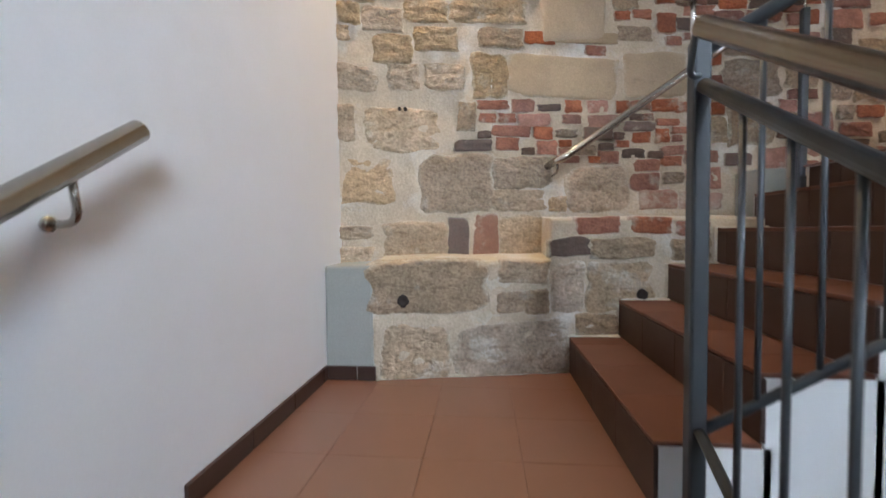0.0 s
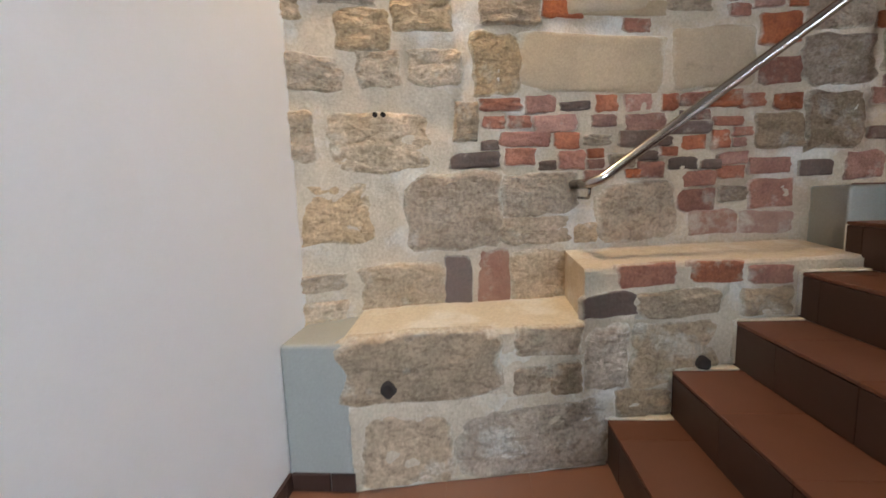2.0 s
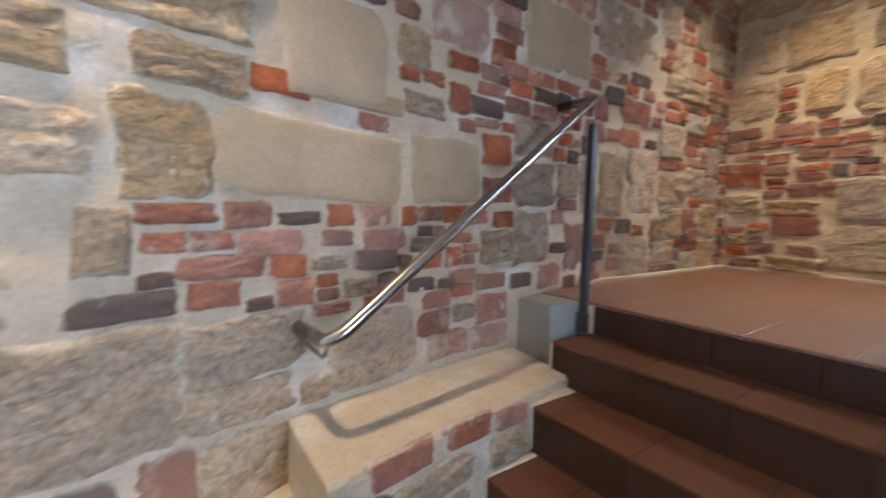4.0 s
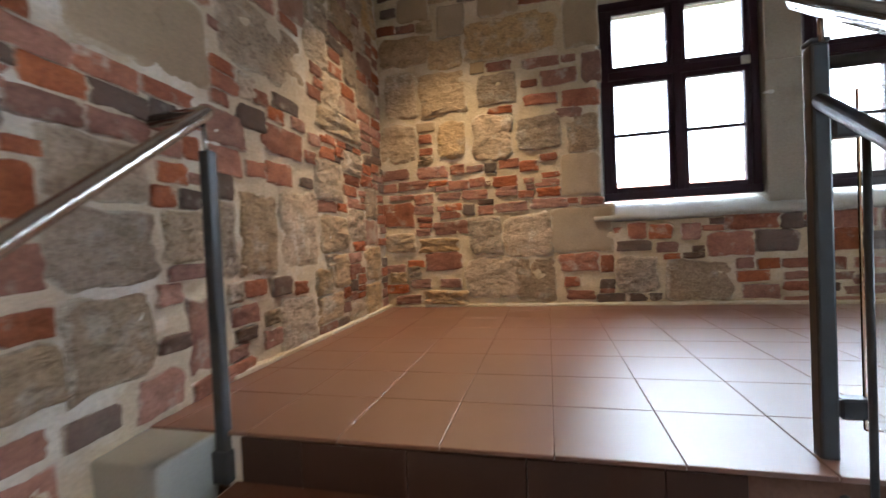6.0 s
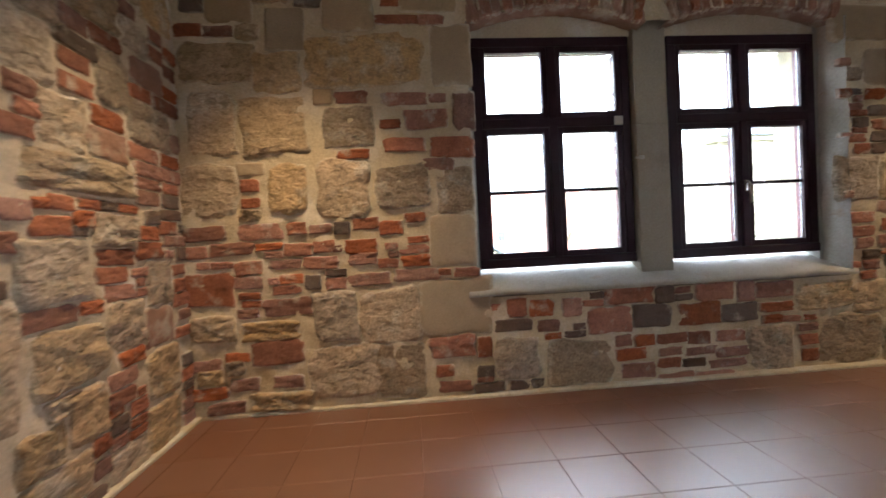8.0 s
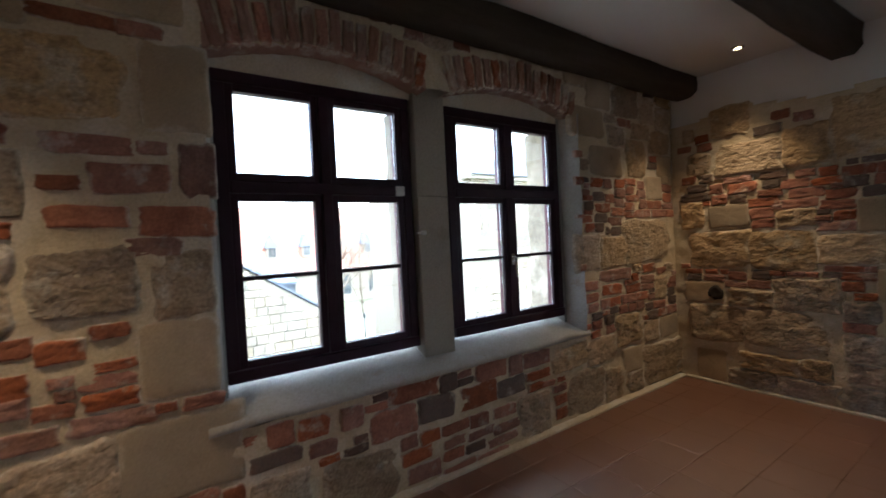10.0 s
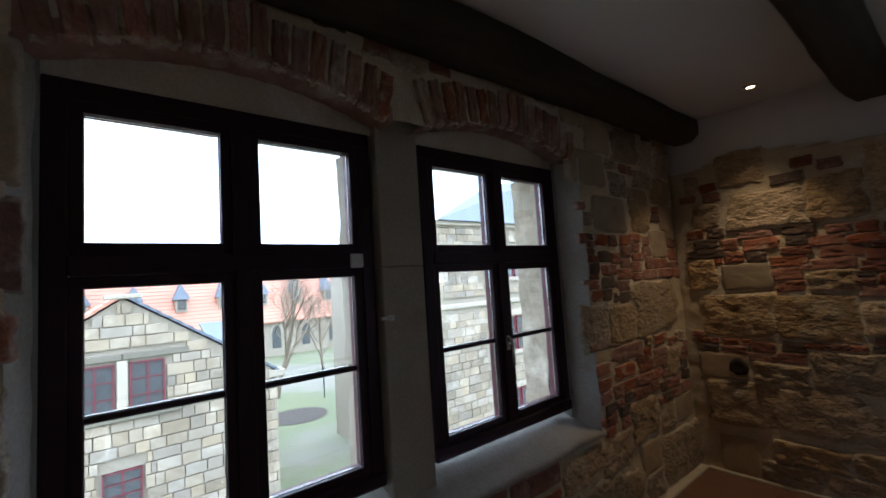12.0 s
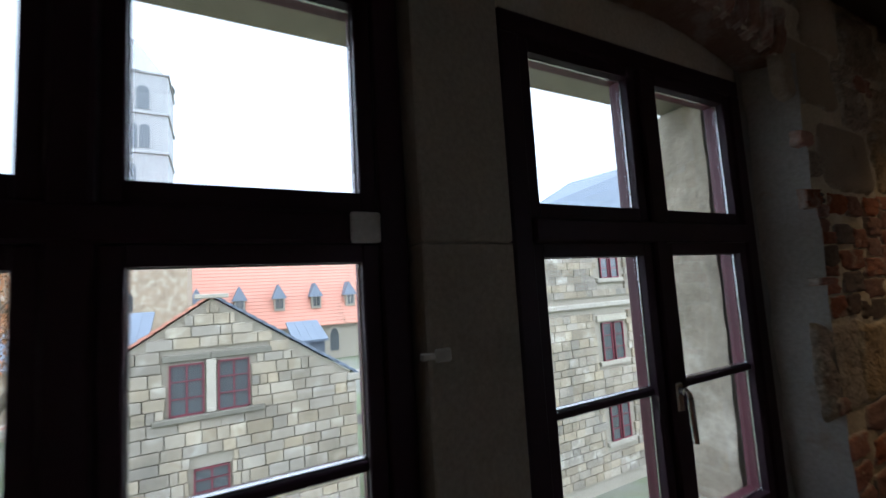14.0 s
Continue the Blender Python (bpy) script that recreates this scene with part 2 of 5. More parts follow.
def glow(name, colour, strength):
    mat = bpy.data.materials.new(name)
    mat.use_nodes = True
    b = mat.node_tree.nodes["Principled BSDF"]
    b.inputs["Base Color"].default_value = (*colour, 1)
    b.inputs["Emission Color"].default_value = (*colour, 1)
    b.inputs["Emission Strength"].default_value = strength
    return mat


BULB = glow("lit lamp", (1.0, 0.72, 0.42), 25)

# ---- mesh helpers ----


def part(name, bm, mat, parent=None, label="", m=None, smooth=False):
    me = bpy.data.meshes.new(name)
    bm.to_mesh(me)
    bm.free()
    me.materials.append(mat)
    if smooth:
        me.polygons.foreach_set("use_smooth", [True] * len(me.polygons))
    ob = new(name, me)
    if m is not None:
        ob.matrix_world = m
    if parent is not None:
        ob.parent = parent
    if label:
        ob["label"] = label
    return ob


def thing(name, label, category, group="", kind="", m=None):
    ob = new(name)
    ob.empty_display_size = 0.1
    if m is not None:
        ob.matrix_world = m
    return tagged(ob, label, category, group, kind)


def add_box(bm, x0, x1, y0, y1, z0, z1, bevel=0.0, segments=1):
    r = bmesh.ops.create_cube(bm, size=1, matrix=Matrix.LocRotScale(((x0 + x1) / 2, (y0 + y1) / 2, (z0 + z1) / 2), None, (x1 - x0, y1 - y0, z1 - z0)))
    if bevel:
        edges = {e for v in r["verts"] for e in v.link_edges}
        bmesh.ops.bevel(bm, geom=list(edges), offset=bevel, segments=segments, affect="EDGES", profile=0.5)
    return bm


def box(x0, x1, y0, y1, z0, z1, bevel=0.0, segments=1):
    return add_box(bmesh.new(), x0, x1, y0, y1, z0, z1, bevel, segments)


def add_tube(bm, points, radius, sides=14, cap=True):
    """A round bar along a line of points, with bends rounded by the caller."""
    pts = [Vector(p) for p in points]
    rings = []
    up = Vector((0, 0, 1))
    for i, p in enumerate(pts):
        a = pts[max(i - 1, 0)]
        c = pts[min(i + 1, len(pts) - 1)]
        d = (c - a).normalized()
        side = d.cross(up)
        if side.length < 1e-3:
            side = d.cross(Vector((0, 1, 0)))
        side.normalize()
        top = side.cross(d).normalized()
        rings.append([bm.verts.new(p + radius * (math.cos(k) * side + math.sin(k) * top)) for k in [2 * math.pi * j / sides for j in range(sides)]])
    for a, c in zip(rings, rings[1:]):
        for j in range(sides):
            bm.faces.new((a[j], a[(j + 1) % sides], c[(j + 1) % sides], c[j]))
    if cap:
        bm.faces.new(rings[0][::-1])
        bm.faces.new(rings[-1])
    return bm


def tube(points, radius, sides=14):
    return add_tube(bmesh.new(), points, radius, sides)


def bend(points, radius, steps=5):
    """Rounds the corners of a line of points."""
    pts = [Vector(p) for p in points]
    out = [pts[0]]
    for a, b, c in zip(pts, pts[1:], pts[2:]):
        p, q = b + (a - b).normalized() * radius, b + (c - b).normalized() * radius
        for k in range(steps + 1):
            t = k / steps
            out.append((1 - t) ** 2 * p + 2 * t * (1 - t) * b + t * t * q)
    out.append(pts[-1])
    return out


# ---- plan ----
RISE, TREAD, X1 = 0.173, 0.243, 0.336
FLOOR = 6 * RISE - 0.03   # the top step is a little lower than the rest
INNER = 1.03            # open side of the upper flight
LEFT = -0.815           # white wall
LAND = 0.93             # front edge of the landing, top of the lower flight
CEIL = 3.66
END = -2.70
LOW = -8 * RISE         # floor at the foot of the lower flight


def lerp(points, u):
    for (a, p), (b, q) in zip(points, points[1:]):
        if u <= b:
            break
    t = (u - a) / (b - a)
    t = min(max(t, 0), 1)
    return p + (q - p) * t


def y_upper(u, v):
    """The stone wall above its ledges: it bows back along the stairs."""
    return lerp([(-0.9, 2.09), (-0.7, 2.20), (-0.5, 2.27), (0.1, 2.37), (0.75, 2.50), (1.3, 2.56), (2.1, 2.655), (3.8, 2.67)], u) + 0.01 * noise.noise((u * 1.3, v * 1.3, 3.0))


def y_lower(u, v):
    """The face of the plinth under the ledges."""
    return lerp([(-0.62, 1.89), (0.25, 2.055), (0.9, 2.16), (1.5, 2.23)], u) + 0.008 * noise.noise((u * 2, v * 2, 8.0))


def x_window(u, v):
    return 3.735 - 0.012 * u + 0.012 * noise.noise((u * 1.2, v * 1.2, 5.0))


def y_end(u, v):
    return END + 0.012 * noise.noise((u * 1.2, v * 1.2, 9.0))


# each face: (u, v) on the wall to a place, with the way out of the wall
FACES = {
    "upper": (lambda u, v: Vector((u, y_upper(u, v), v)), Vector((0, -1, 0)), Vector((1, 0, 0))),
    "lower": (lambda u, v: Vector((u, y_lower(u, v), v)), Vector((0, -1, 0)), Vector((1, 0, 0))),
    "window": (lambda u, v: Vector((x_window(u, v), u, v)), Vector((-1, 0, 0)), Vector((0, -1, 0))),
    "end": (lambda u, v: Vector((u, y_end(u, v), v)), Vector((0, 1, 0)), Vector((-1, 0, 0))),
}


def skin(face, u0, u1, v0, v1, step, inside, rough=0.010):
    """The mortar of a wall as one uneven sheet; inside(u, v) leaves openings out."""
    at, out, _ = FACES[face]
    nu, nv = max(2, round((u1 - u0) / step)), max(2, round((v1 - v0) / step))
    bm = bmesh.new()
    grid = {}
    for i in range(nu + 1):
        for j in range(nv + 1):
            u, v = u0 + (u1 - u0) * i / nu, v0 + (v1 - v0) * j / nv
            p = at(u, v) + out * (0.003 + rough * 1.0) * (0.1 + 0.9 * noise.noise((u * 7, v * 7, 1.0)) + 0.7 * noise.noise((u * 19, v * 19, 2.0)) + 0.3 * noise.noise((u * 43, v * 43, 6.0)))
            grid[i, j] = bm.verts.new(p)
    for i in range(nu):
        for j in range(nv):
            if inside(u0 + (u1 - u0) * (i + 0.5) / nu, v0 + (v1 - v0) * (j + 0.5) / nv):
                f = bm.faces.new((grid[i, j], grid[i + 1, j], grid[i + 1, j + 1], grid[i, j + 1]))
                f.normal_update()
                if f.normal.dot(out) < 0:
                    f.normal_flip()
    for v in [v for v in bm.verts if not v.link_faces]:
        bm.verts.remove(v)
    return bm


# ---- the setting ----
def structure(name, bm, mat, label, smooth=False):
    return tagged(part(name, bm, mat, smooth=smooth), label, name.split("_")[0], kind="structure")


wall_west = structure("wall_west", box(LEFT - 0.3, LEFT, END - 0.3, 2.9, LOW - 0.3, CEIL + 0.2), PAINT, "smooth white painted plaster wall beside the stairs")
bm = box(LEFT, 1.56, 2.75, 3.1, LOW - 0.3, CEIL + 0.2)
add_box(bm, 1.56, 4.5, 2.75, 3.1, LOW - 0.3, CEIL + 0.2)
wall_north = structure("wall_north", bm, MORTAR, "old exposed stone and brick wall with pale mortar joints")
part("mortar", skin("upper", LEFT, 3.78, 0.2, CEIL, 0.022, lambda u, v: True), PALE_MORTAR, wall_north, smooth=True)
FILL_GAP = (0.5, 1.3, 1.55, 3.05)   # unseen opening added behind the lower flight for the fill lamp
bm = box(LEFT, FILL_GAP[0], END - 0.4, END - 0.06, LOW - 0.3, CEIL + 0.2)
add_box(bm, FILL_GAP[1], 4.5, END - 0.4, END - 0.06, LOW - 0.3, CEIL + 0.2)
add_box(bm, FILL_GAP[0], FILL_GAP[1], END - 0.4, END - 0.06, LOW - 0.3, FILL_GAP[2])
add_box(bm, FILL_GAP[0], FILL_GAP[1], END - 0.4, END - 0.06, FILL_GAP[3], CEIL + 0.2)
wall_south = structure("wall_south", bm, PAINT, "plastered wall with exposed old stone and brick")
part("mortar", skin("end", 1.2, 3.76, FLOOR - 0.02, 3.36, 0.025, lambda u, v: v < 3.27 + 0.07 * noise.noise((u * 1.7, 4, 0))), MORTAR, wall_south, smooth=True)

# plinth with its two ledges
bm = bmesh.new()
plinth = thing("plinth", "old stone plinth with plastered ledge tops along the stone wall", "plinth", kind="structure")


def ledge(u0, u1, v0, v1, name, mat, steps=10):
    bm = bmesh.new()
    rows = []
    for i in range(steps + 1):
        u = u0 + (u1 - u0) * i / steps
        f, b = y_lower(u, v1), y_upper(u, v1) + 0.12
        e = 0.012 * noise.noise((u * 7, v1, 1))
        rows.append([bm.verts.new((u, f, v0)), bm.verts.new((u, f, v1 - 0.02 + e)), bm.verts.new((u, f + 0.015, v1 + e)),
                     bm.verts.new((u, (f + b) / 2, v1 + 0.012 + e)), bm.verts.new((u, b, v1 + 0.03)), bm.verts.new((u, b, v0))])
    for a, c in zip(rows, rows[1:]):
        for k in range(6):
            bm.faces.new((a[k], a[(k + 1) % 6], c[(k + 1) % 6], c[k]))
    bm.faces.new(rows[0])
    bm.faces.new(rows[-1][::-1])
    bmesh.ops.recalc_face_normals(bm, faces=bm.faces)
    return part(name, bm, mat, plinth)


ledge(-0.60, 0.25, -0.02, 0.545, "ledge", PLASTER)
ledge(0.25, 1.33, -0.02, 0.745, "upper_ledge", PALE_MORTAR)
part("mortar", skin("lower", -0.6, 0.25, 0.0, 0.53, 0.02, lambda u, v: True), PALE_MORTAR, plinth, smooth=True)
part("mortar", skin("lower", 0.25, 1.33, 0.0, 0.735, 0.02, lambda u, v: True), PALE_MORTAR, plinth, smooth=True)
grey_block = tagged(part("plaster_block", box(LEFT + 0.002, -0.585, 1.885, 2.33, 0.0, 0.535, 0.012, 2), GREY_PLASTER), "smooth grey plastered block in the corner under the ledge", "plaster block", kind="structure")
tagged(part("plaster_block", box(1.36, 1.56, 2.36, 2.66, 0.5, FLOOR - 0.006, 0.01, 2), GREY_PLASTER), "grey plastered block closing the wall beside the top step", "plaster block", kind="structure")

# floors
landing = structure("floor_landing", box(LEFT, X1 + 0.05, LAND, 2.4, -0.2, -0.003), GROUT, "red brown tiled stair landing floor")
floor = structure("floor_room", box(X1 + 5 * TREAD + 0.02, 3.95, END - 0.05, 2.75, FLOOR - 0.22, FLOOR - 0.003), GROUT, "red brown tiled floor of the upper room with grey joints")
structure("floor_low", box(LEFT - 0.1, 4.3, END - 0.3, 2.9, LOW - 0.25, LOW), TILE, "tiled floor at the foot of the stairs")
ceiling = structure("ceiling", box(LEFT - 0.1, 4.5, END - 0.3, 2.9, CEIL, CEIL + 0.15), CEILING, "plain off-white plaster ceiling")
structure("wall_under_stairs", box(X1 + 0.012, X1 + 5 * TREAD + 0.02, INNER + 0.02, INNER + 0.16, LOW, -0.01), PAINT, "white painted wall under the upper flight")
structure("wall_under_room", box(X1 + 5 * TREAD + 0.03, X1 + 5 * TREAD + 0.2, END, INNER + 0.1, LOW, FLOOR - 0.22), PAINT, "white painted wall below the upper room")

# window wall
W1 = (-0.010, 1.000)
W2 = (-1.277, -0.266)
Z0, Z1 = 1.746, 3.173
T0, T1 = 2.614, 2.672   # the transom
OUT = 4.2
bm = bmesh.new()
XW = 3.80
add_box(bm, XW, OUT, 1.03, 2.75, LOW, CEIL + 0.2)
add_box(bm, XW, OUT, END - 0.05, -1.335, LOW, CEIL + 0.2)
add_box(bm, XW, OUT, -1.335, 1.03, LOW, 1.62)
add_box(bm, XW, OUT, -1.335, 1.03, 3.32, CEIL + 0.2)
wall_east = structure("wall_east", bm, OUTSTONE, "thick old stone and brick wall with two deep window openings")


def arch_top(y, a, b):
    t = (y - a) / (b - a)
    return 3.19 + 0.11 * (1 - (2 * t - 1) ** 2)


def open_east(u, v):
    if -1.355 < u < 1.04 and 1.60 < v:
        for a, b in ((-1.335, -0.18), (-0.05, 1.04)):
            if a <= u <= b and v < arch_top(u, a, b):
                return False
        if -0.2 < u < 0.0 and v < 3.2:
            return False
        if v < 3.19:
            return False
    return True


part("mortar", skin("window", END - 0.02, 2.70, FLOOR - 0.02, CEIL, 0.024, open_east), MORTAR, wall_east, smooth=True)
# sill, reveals, lunettes and the stone mullion
bm = bmesh.new()
rows = []
for i in range(41):
    y = -1.39 + 2.49 * i / 40
    e = 0.012 * noise.noise((y * 4, 0, 2)) + 0.006 * noise.noise((y * 13, 0, 2))
    rows.append([bm.verts.new((x_window(y, 1.6) - 0.03 + e, y, 1.60 + 0.6 * e)), bm.verts.new((x_window(y, 1.6) - 0.02 + e, y, 1.632 + e)), bm.verts.new((3.80, y, 1.66 + e)),
                 bm.verts.new((3.99, y, 1.744)), bm.verts.new((3.99, y, 1.58))])
for a, c in zip(rows, rows[1:]):
    for k in range(5):
        bm.faces.new((a[k], a[(k + 1) % 5], c[(k + 1) % 5], c[k]))
bm.faces.new(rows[0])
bm.faces.new(rows[-1][::-1])
bmesh.ops.recalc_face_normals(bm, faces=bm.faces)
part("sill", bm, WHITEWASH, wall_east, "worn cream plastered sill", smooth=True)
part("outer_sill", box(3.995, OUT + 0.06, -1.335, 1.03, 1.60, 1.70, 0.01), PALE_STONE, wall_east)
part("mullion", box(3.835, OUT - 0.1, -0.237, -0.024, 1.60, 2.61, 0.004, 1), MULLION, wall_east, "smooth grey sandstone window mullion")
part("mullion", box(3.835, OUT - 0.1, -0.237, -0.024, 2.6115, 3.34, 0.004, 1), MULLION, wall_east, "smooth grey sandstone window mullion")
for a, b in ((-1.335, -0.237), (-0.024, 1.03)):
    part("lintel", box(3.875, 3.99, a, b, 3.175, 3.34), PLASTER, wall_east, "plastered panel under the brick arch")
    part("outer_lintel", box(3.995, OUT, a, b, 3.185, 3.36, 0.008), PALE_STONE, wall_east)


def reveal(y, side):
    bm = bmesh.new()
    rows = []
    for j in range(34):
        z = 1.62 + 1.6 * j / 33
        row = []
        for i in range(8):
            x = 3.725 + 0.14 * i / 7
            k = noise.noise((x * 6, z * 6, y)) + 0.7 * noise.noise((x * 17, z * 17, y))
            row.append(bm.verts.new((x - 0.006 * k, y + side * (0.05 * (1 - i / 7) ** 1.5 + 0.007 * k), z)))
        rows.append(row)
    for a, c in zip(rows, rows[1:]):
        for k in range(7):
            bm.faces.new((a[k], a[k + 1], c[k + 1], c[k]))
    bmesh.ops.recalc_face_normals(bm, faces=bm.faces)
    return part("reveal", bm, WHITEWASH, wall_east, "rough plastered window reveal", smooth=True)


for y0, y1 in ((1.0005, 1.031), (-1.336, -1.2775)):
    part("packing", box(3.868, 3.99, y0, y1, 1.62, 3.3), GREY_PLASTER, wall_east)
reveal(1.012, 1)
reveal(-1.30, -1)


def outer_jamb(y, side):
    bm = bmesh.new()
    rows = []
    for j in range(40):
        z = 1.66 + 1.5 * j / 39
        row = []
        for i in range(14):
            x = 3.995 + 0.21 * i / 13
            k = 0.014 * noise.noise((x * 5, z * 5, y)) + 0.012 * noise.noise((x * 11, z * 11, y))
            row.append(bm.verts.new((x, y - side * (0.02 + k - 0.03 * i / 13), z)))
        rows.append(row)
    for a, c in zip(rows, rows[1:]):
        for k in range(13):
            bm.faces.new((a[k], a[k + 1], c[k + 1], c[k]))
    bmesh.ops.recalc_face_normals(bm, faces=bm.faces)
    return part("outer_jamb", bm, OUTSTONE, wall_east, "rough weathered stone outer jamb", smooth=True)


outer_jamb(1.03, 1)
outer_jamb(-1.275, -1)
outer_jamb(-0.24, 1)
outer_jamb(-0.012, -1)


def leaf_ring(x0, x1, y0, y1, z0, z1, u0, u1, v0, v1):
    """A rectangular ring of four bars between an outer (y0..z1) and an inner (u0..v1) outline."""
    bm = box(x0, x1, y0, u0, z0, z1, min(0.003, (x1 - x0) / 4, (u0 - y0) / 4))
    add_box(bm, x0, x1, u1, y1, z0, z1, min(0.003, (x1 - x0) / 4, (u0 - y0) / 4))
    add_box(bm, x0, x1, u0, u1, z0, v0)
    return add_box(bm, x0, x1, u0, u1, v1, z1)


def window(a, b, name, handle):
    """A two-leaf window with a transom, six panes and a thin glazing bar in each lower leaf. a, b: its y range."""
    win = thing(name, "dark wine red wooden window with six panes and thin bars", "window", kind="structure")
    x0, x1 = 3.868, 3.965
    e, mid = 0.056, (a + b) / 2
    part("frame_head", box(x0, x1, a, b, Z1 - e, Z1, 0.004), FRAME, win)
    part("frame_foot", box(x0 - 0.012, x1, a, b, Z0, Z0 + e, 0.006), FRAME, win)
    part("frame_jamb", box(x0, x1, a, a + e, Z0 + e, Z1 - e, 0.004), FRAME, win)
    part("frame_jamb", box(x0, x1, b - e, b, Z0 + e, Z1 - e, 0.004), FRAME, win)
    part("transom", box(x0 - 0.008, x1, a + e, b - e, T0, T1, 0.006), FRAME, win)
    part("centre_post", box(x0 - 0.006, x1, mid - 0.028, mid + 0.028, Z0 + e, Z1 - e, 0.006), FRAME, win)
    for y0, y1 in ((a + e, mid - 0.028), (mid + 0.028, b - e)):
        for z0, z1, bar in ((Z0 + e, T0, True), (T1, Z1 - e, False)):
            u0, u1, v0, v1 = y0 + 0.034, y1 - 0.034, z0 + 0.036, z1 - 0.034
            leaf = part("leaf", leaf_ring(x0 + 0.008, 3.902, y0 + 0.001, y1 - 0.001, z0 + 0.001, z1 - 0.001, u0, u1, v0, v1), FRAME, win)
            part("outer_leaf", leaf_ring(3.912, 3.948, y0 + 0.001, y1 - 0.001, z0 + 0.001, z1 - 0.001, u0 - 0.006, u1 + 0.006, v0 - 0.006, v1 + 0.006), OUTER_FRAME, leaf, "wine red outer leaf, coloured lighter for daylight")
            pane = part("pane", box(3.904, 3.910, u0 - 0.008, u1 + 0.008, v0 - 0.008, v1 + 0.008), GLASS, leaf)
            pane.visible_shadow = False
            part("bead", leaf_ring(3.8985, 3.9035, u0 - 0.004, u1 + 0.004, v0 - 0.004, v1 + 0.004, u0 + 0.0025, u1 - 0.0025, v0 + 0.0025, v1 - 0.0025), CHROME, leaf, "thin bright glazing spacer")
            if bar:
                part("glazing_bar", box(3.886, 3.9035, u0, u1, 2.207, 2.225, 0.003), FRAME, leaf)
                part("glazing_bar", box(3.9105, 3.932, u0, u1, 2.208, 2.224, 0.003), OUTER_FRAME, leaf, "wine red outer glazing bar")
                part("bead", box(3.8955, 3.9035, u0 + 0.003, u1 - 0.003, 2.2255, 2.230), CHROME, leaf, "thin bright glazing spacer")
    if handle:
        h = part("handle", add_box(box(3.856, 3.872, mid - 0.014, mid + 0.014, 2.16, 2.235, 0.004), 3.838, 3.858, mid - 0.009, mid + 0.009, 2.205, 2.225, 0.003), CHROME, win, "satin chrome window handle")
        part("lever", tube(bend([(3.846, mid, 2.215), (3.832, mid, 2.21), (3.832, mid - 0.004, 2.085)], 0.012), 0.009, 10), CHROME, h)
    return win


window_1 = window(*W1, "window_1", False)
window_2 = window(*W2, "window_2", True)

# beams and lamps
def beam(x0, x1, y0, y1, z0, z1, seed):
    bm = bmesh.new()
    n = 30
    rows = []
    for i in range(n + 1):
        y = y0 + (y1 - y0) * i / n
        row = []
        for k in range(12):
            a = 2 * math.pi * k / 12
            c, s = math.cos(a), math.sin(a)
            f = 1 / max(abs(c), abs(s)) * 0.9 if max(abs(c), abs(s)) > 0.75 else 1.2
            x = (x0 + x1) / 2 + (x1 - x0) / 2 * c * f
            z = (z0 + z1) / 2 + (z1 - z0) / 2 * s * f
            e = 0.02 * noise.noise((k * 0.9, y * 1.5, seed)) + 0.008 * noise.noise((k * 2.1, y * 6, seed))
            w = 0.03 * noise.noise((0, y * 0.8, seed + 4))
            row.append(bm.verts.new((x + c * e + w, y, z + s * e)))
        rows.append(row)
    for a, c in zip(rows, rows[1:]):
        for k in range(12):
            bm.faces.new((a[k], a[(k + 1) % 12], c[(k + 1) % 12], c[k]))
    bm.faces.new(rows[0])
    bm.faces.new(rows[-1])
    bmesh.ops.recalc_face_normals(bm, faces=bm.faces)
    return tagged(part("ceiling_beam", bm, TIMBER, smooth=True), "dark rough hewn oak ceiling beam", "beam", "ceiling beams", "structure")


beam(3.50, 3.745, END + 0.02, 2.62, 3.47, 3.70, 1.0)
beam(2.47, 2.70, END + 0.02, 2.62, 3.44, 3.70, 2.0)


def downlight(x, y, energy, cone, aim):
    d = thing("downlight", "small round recessed ceiling spotlight, lit warm", "ceiling light", "ceiling spotlights", m=pose(x, y, CEIL))
    bm = bmesh.new()
    prof = [(0.030, -0.001), (0.024, -0.006), (0.043, -0.006), (0.046, 0.0)]
    rings = [[bm.verts.new((r * math.cos(2 * math.pi * k / 24), r * math.sin(2 * math.pi * k / 24), z)) for k in range(24)] for r, z in prof]
    for a, c in zip(rings, rings[1:]):
        for k in range(24):
            bm.faces.new((a[k], a[(k + 1) % 24], c[(k + 1) % 24], c[k]))
    ring = part("ring", bm, CHROME, smooth=True)
    ring.parent = d
    bm = bmesh.new()
    bmesh.ops.create_circle(bm, cap_ends=True, segments=20, radius=0.030, matrix=Matrix.Translation((0, 0, -0.002)))
    bulb = part("bulb", bm, BULB)
    bulb.parent = d
    lamp("downlight_beam", "SPOT", energy, (1.0, 0.71, 0.40), look((x, y, CEIL - 0.02), aim), soft=0.03, cone=cone)
    return d


downlight(3.085, -2.385, 150, 84, (3.35, -2.05, 1.0))
downlight(3.02, 2.02, 190, 84, (3.05, 1.95, 1.0))
downlight(-0.30, 1.90, 180, 82, (-0.30, 1.90, 0))

# pale mortar fillets where the walls meet the floor
for name, bm in (("fillet", box(1.57, 3.73, 2.625, 2.70, FLOOR - 0.004, FLOOR + 0.022, 0.006)), ("fillet", box(3.69, 3.80, END, 2.62, FLOOR - 0.004, FLOOR + 0.020, 0.006)), ("fillet", box(1.66, 3.69, END - 0.05, END + 0.03, FLOOR - 0.004, FLOOR + 0.022, 0.006))):
    tagged(part(name, bm, PLASTER), "pale mortar fillet between the wall and the tiled floor", "trim", kind="structure")

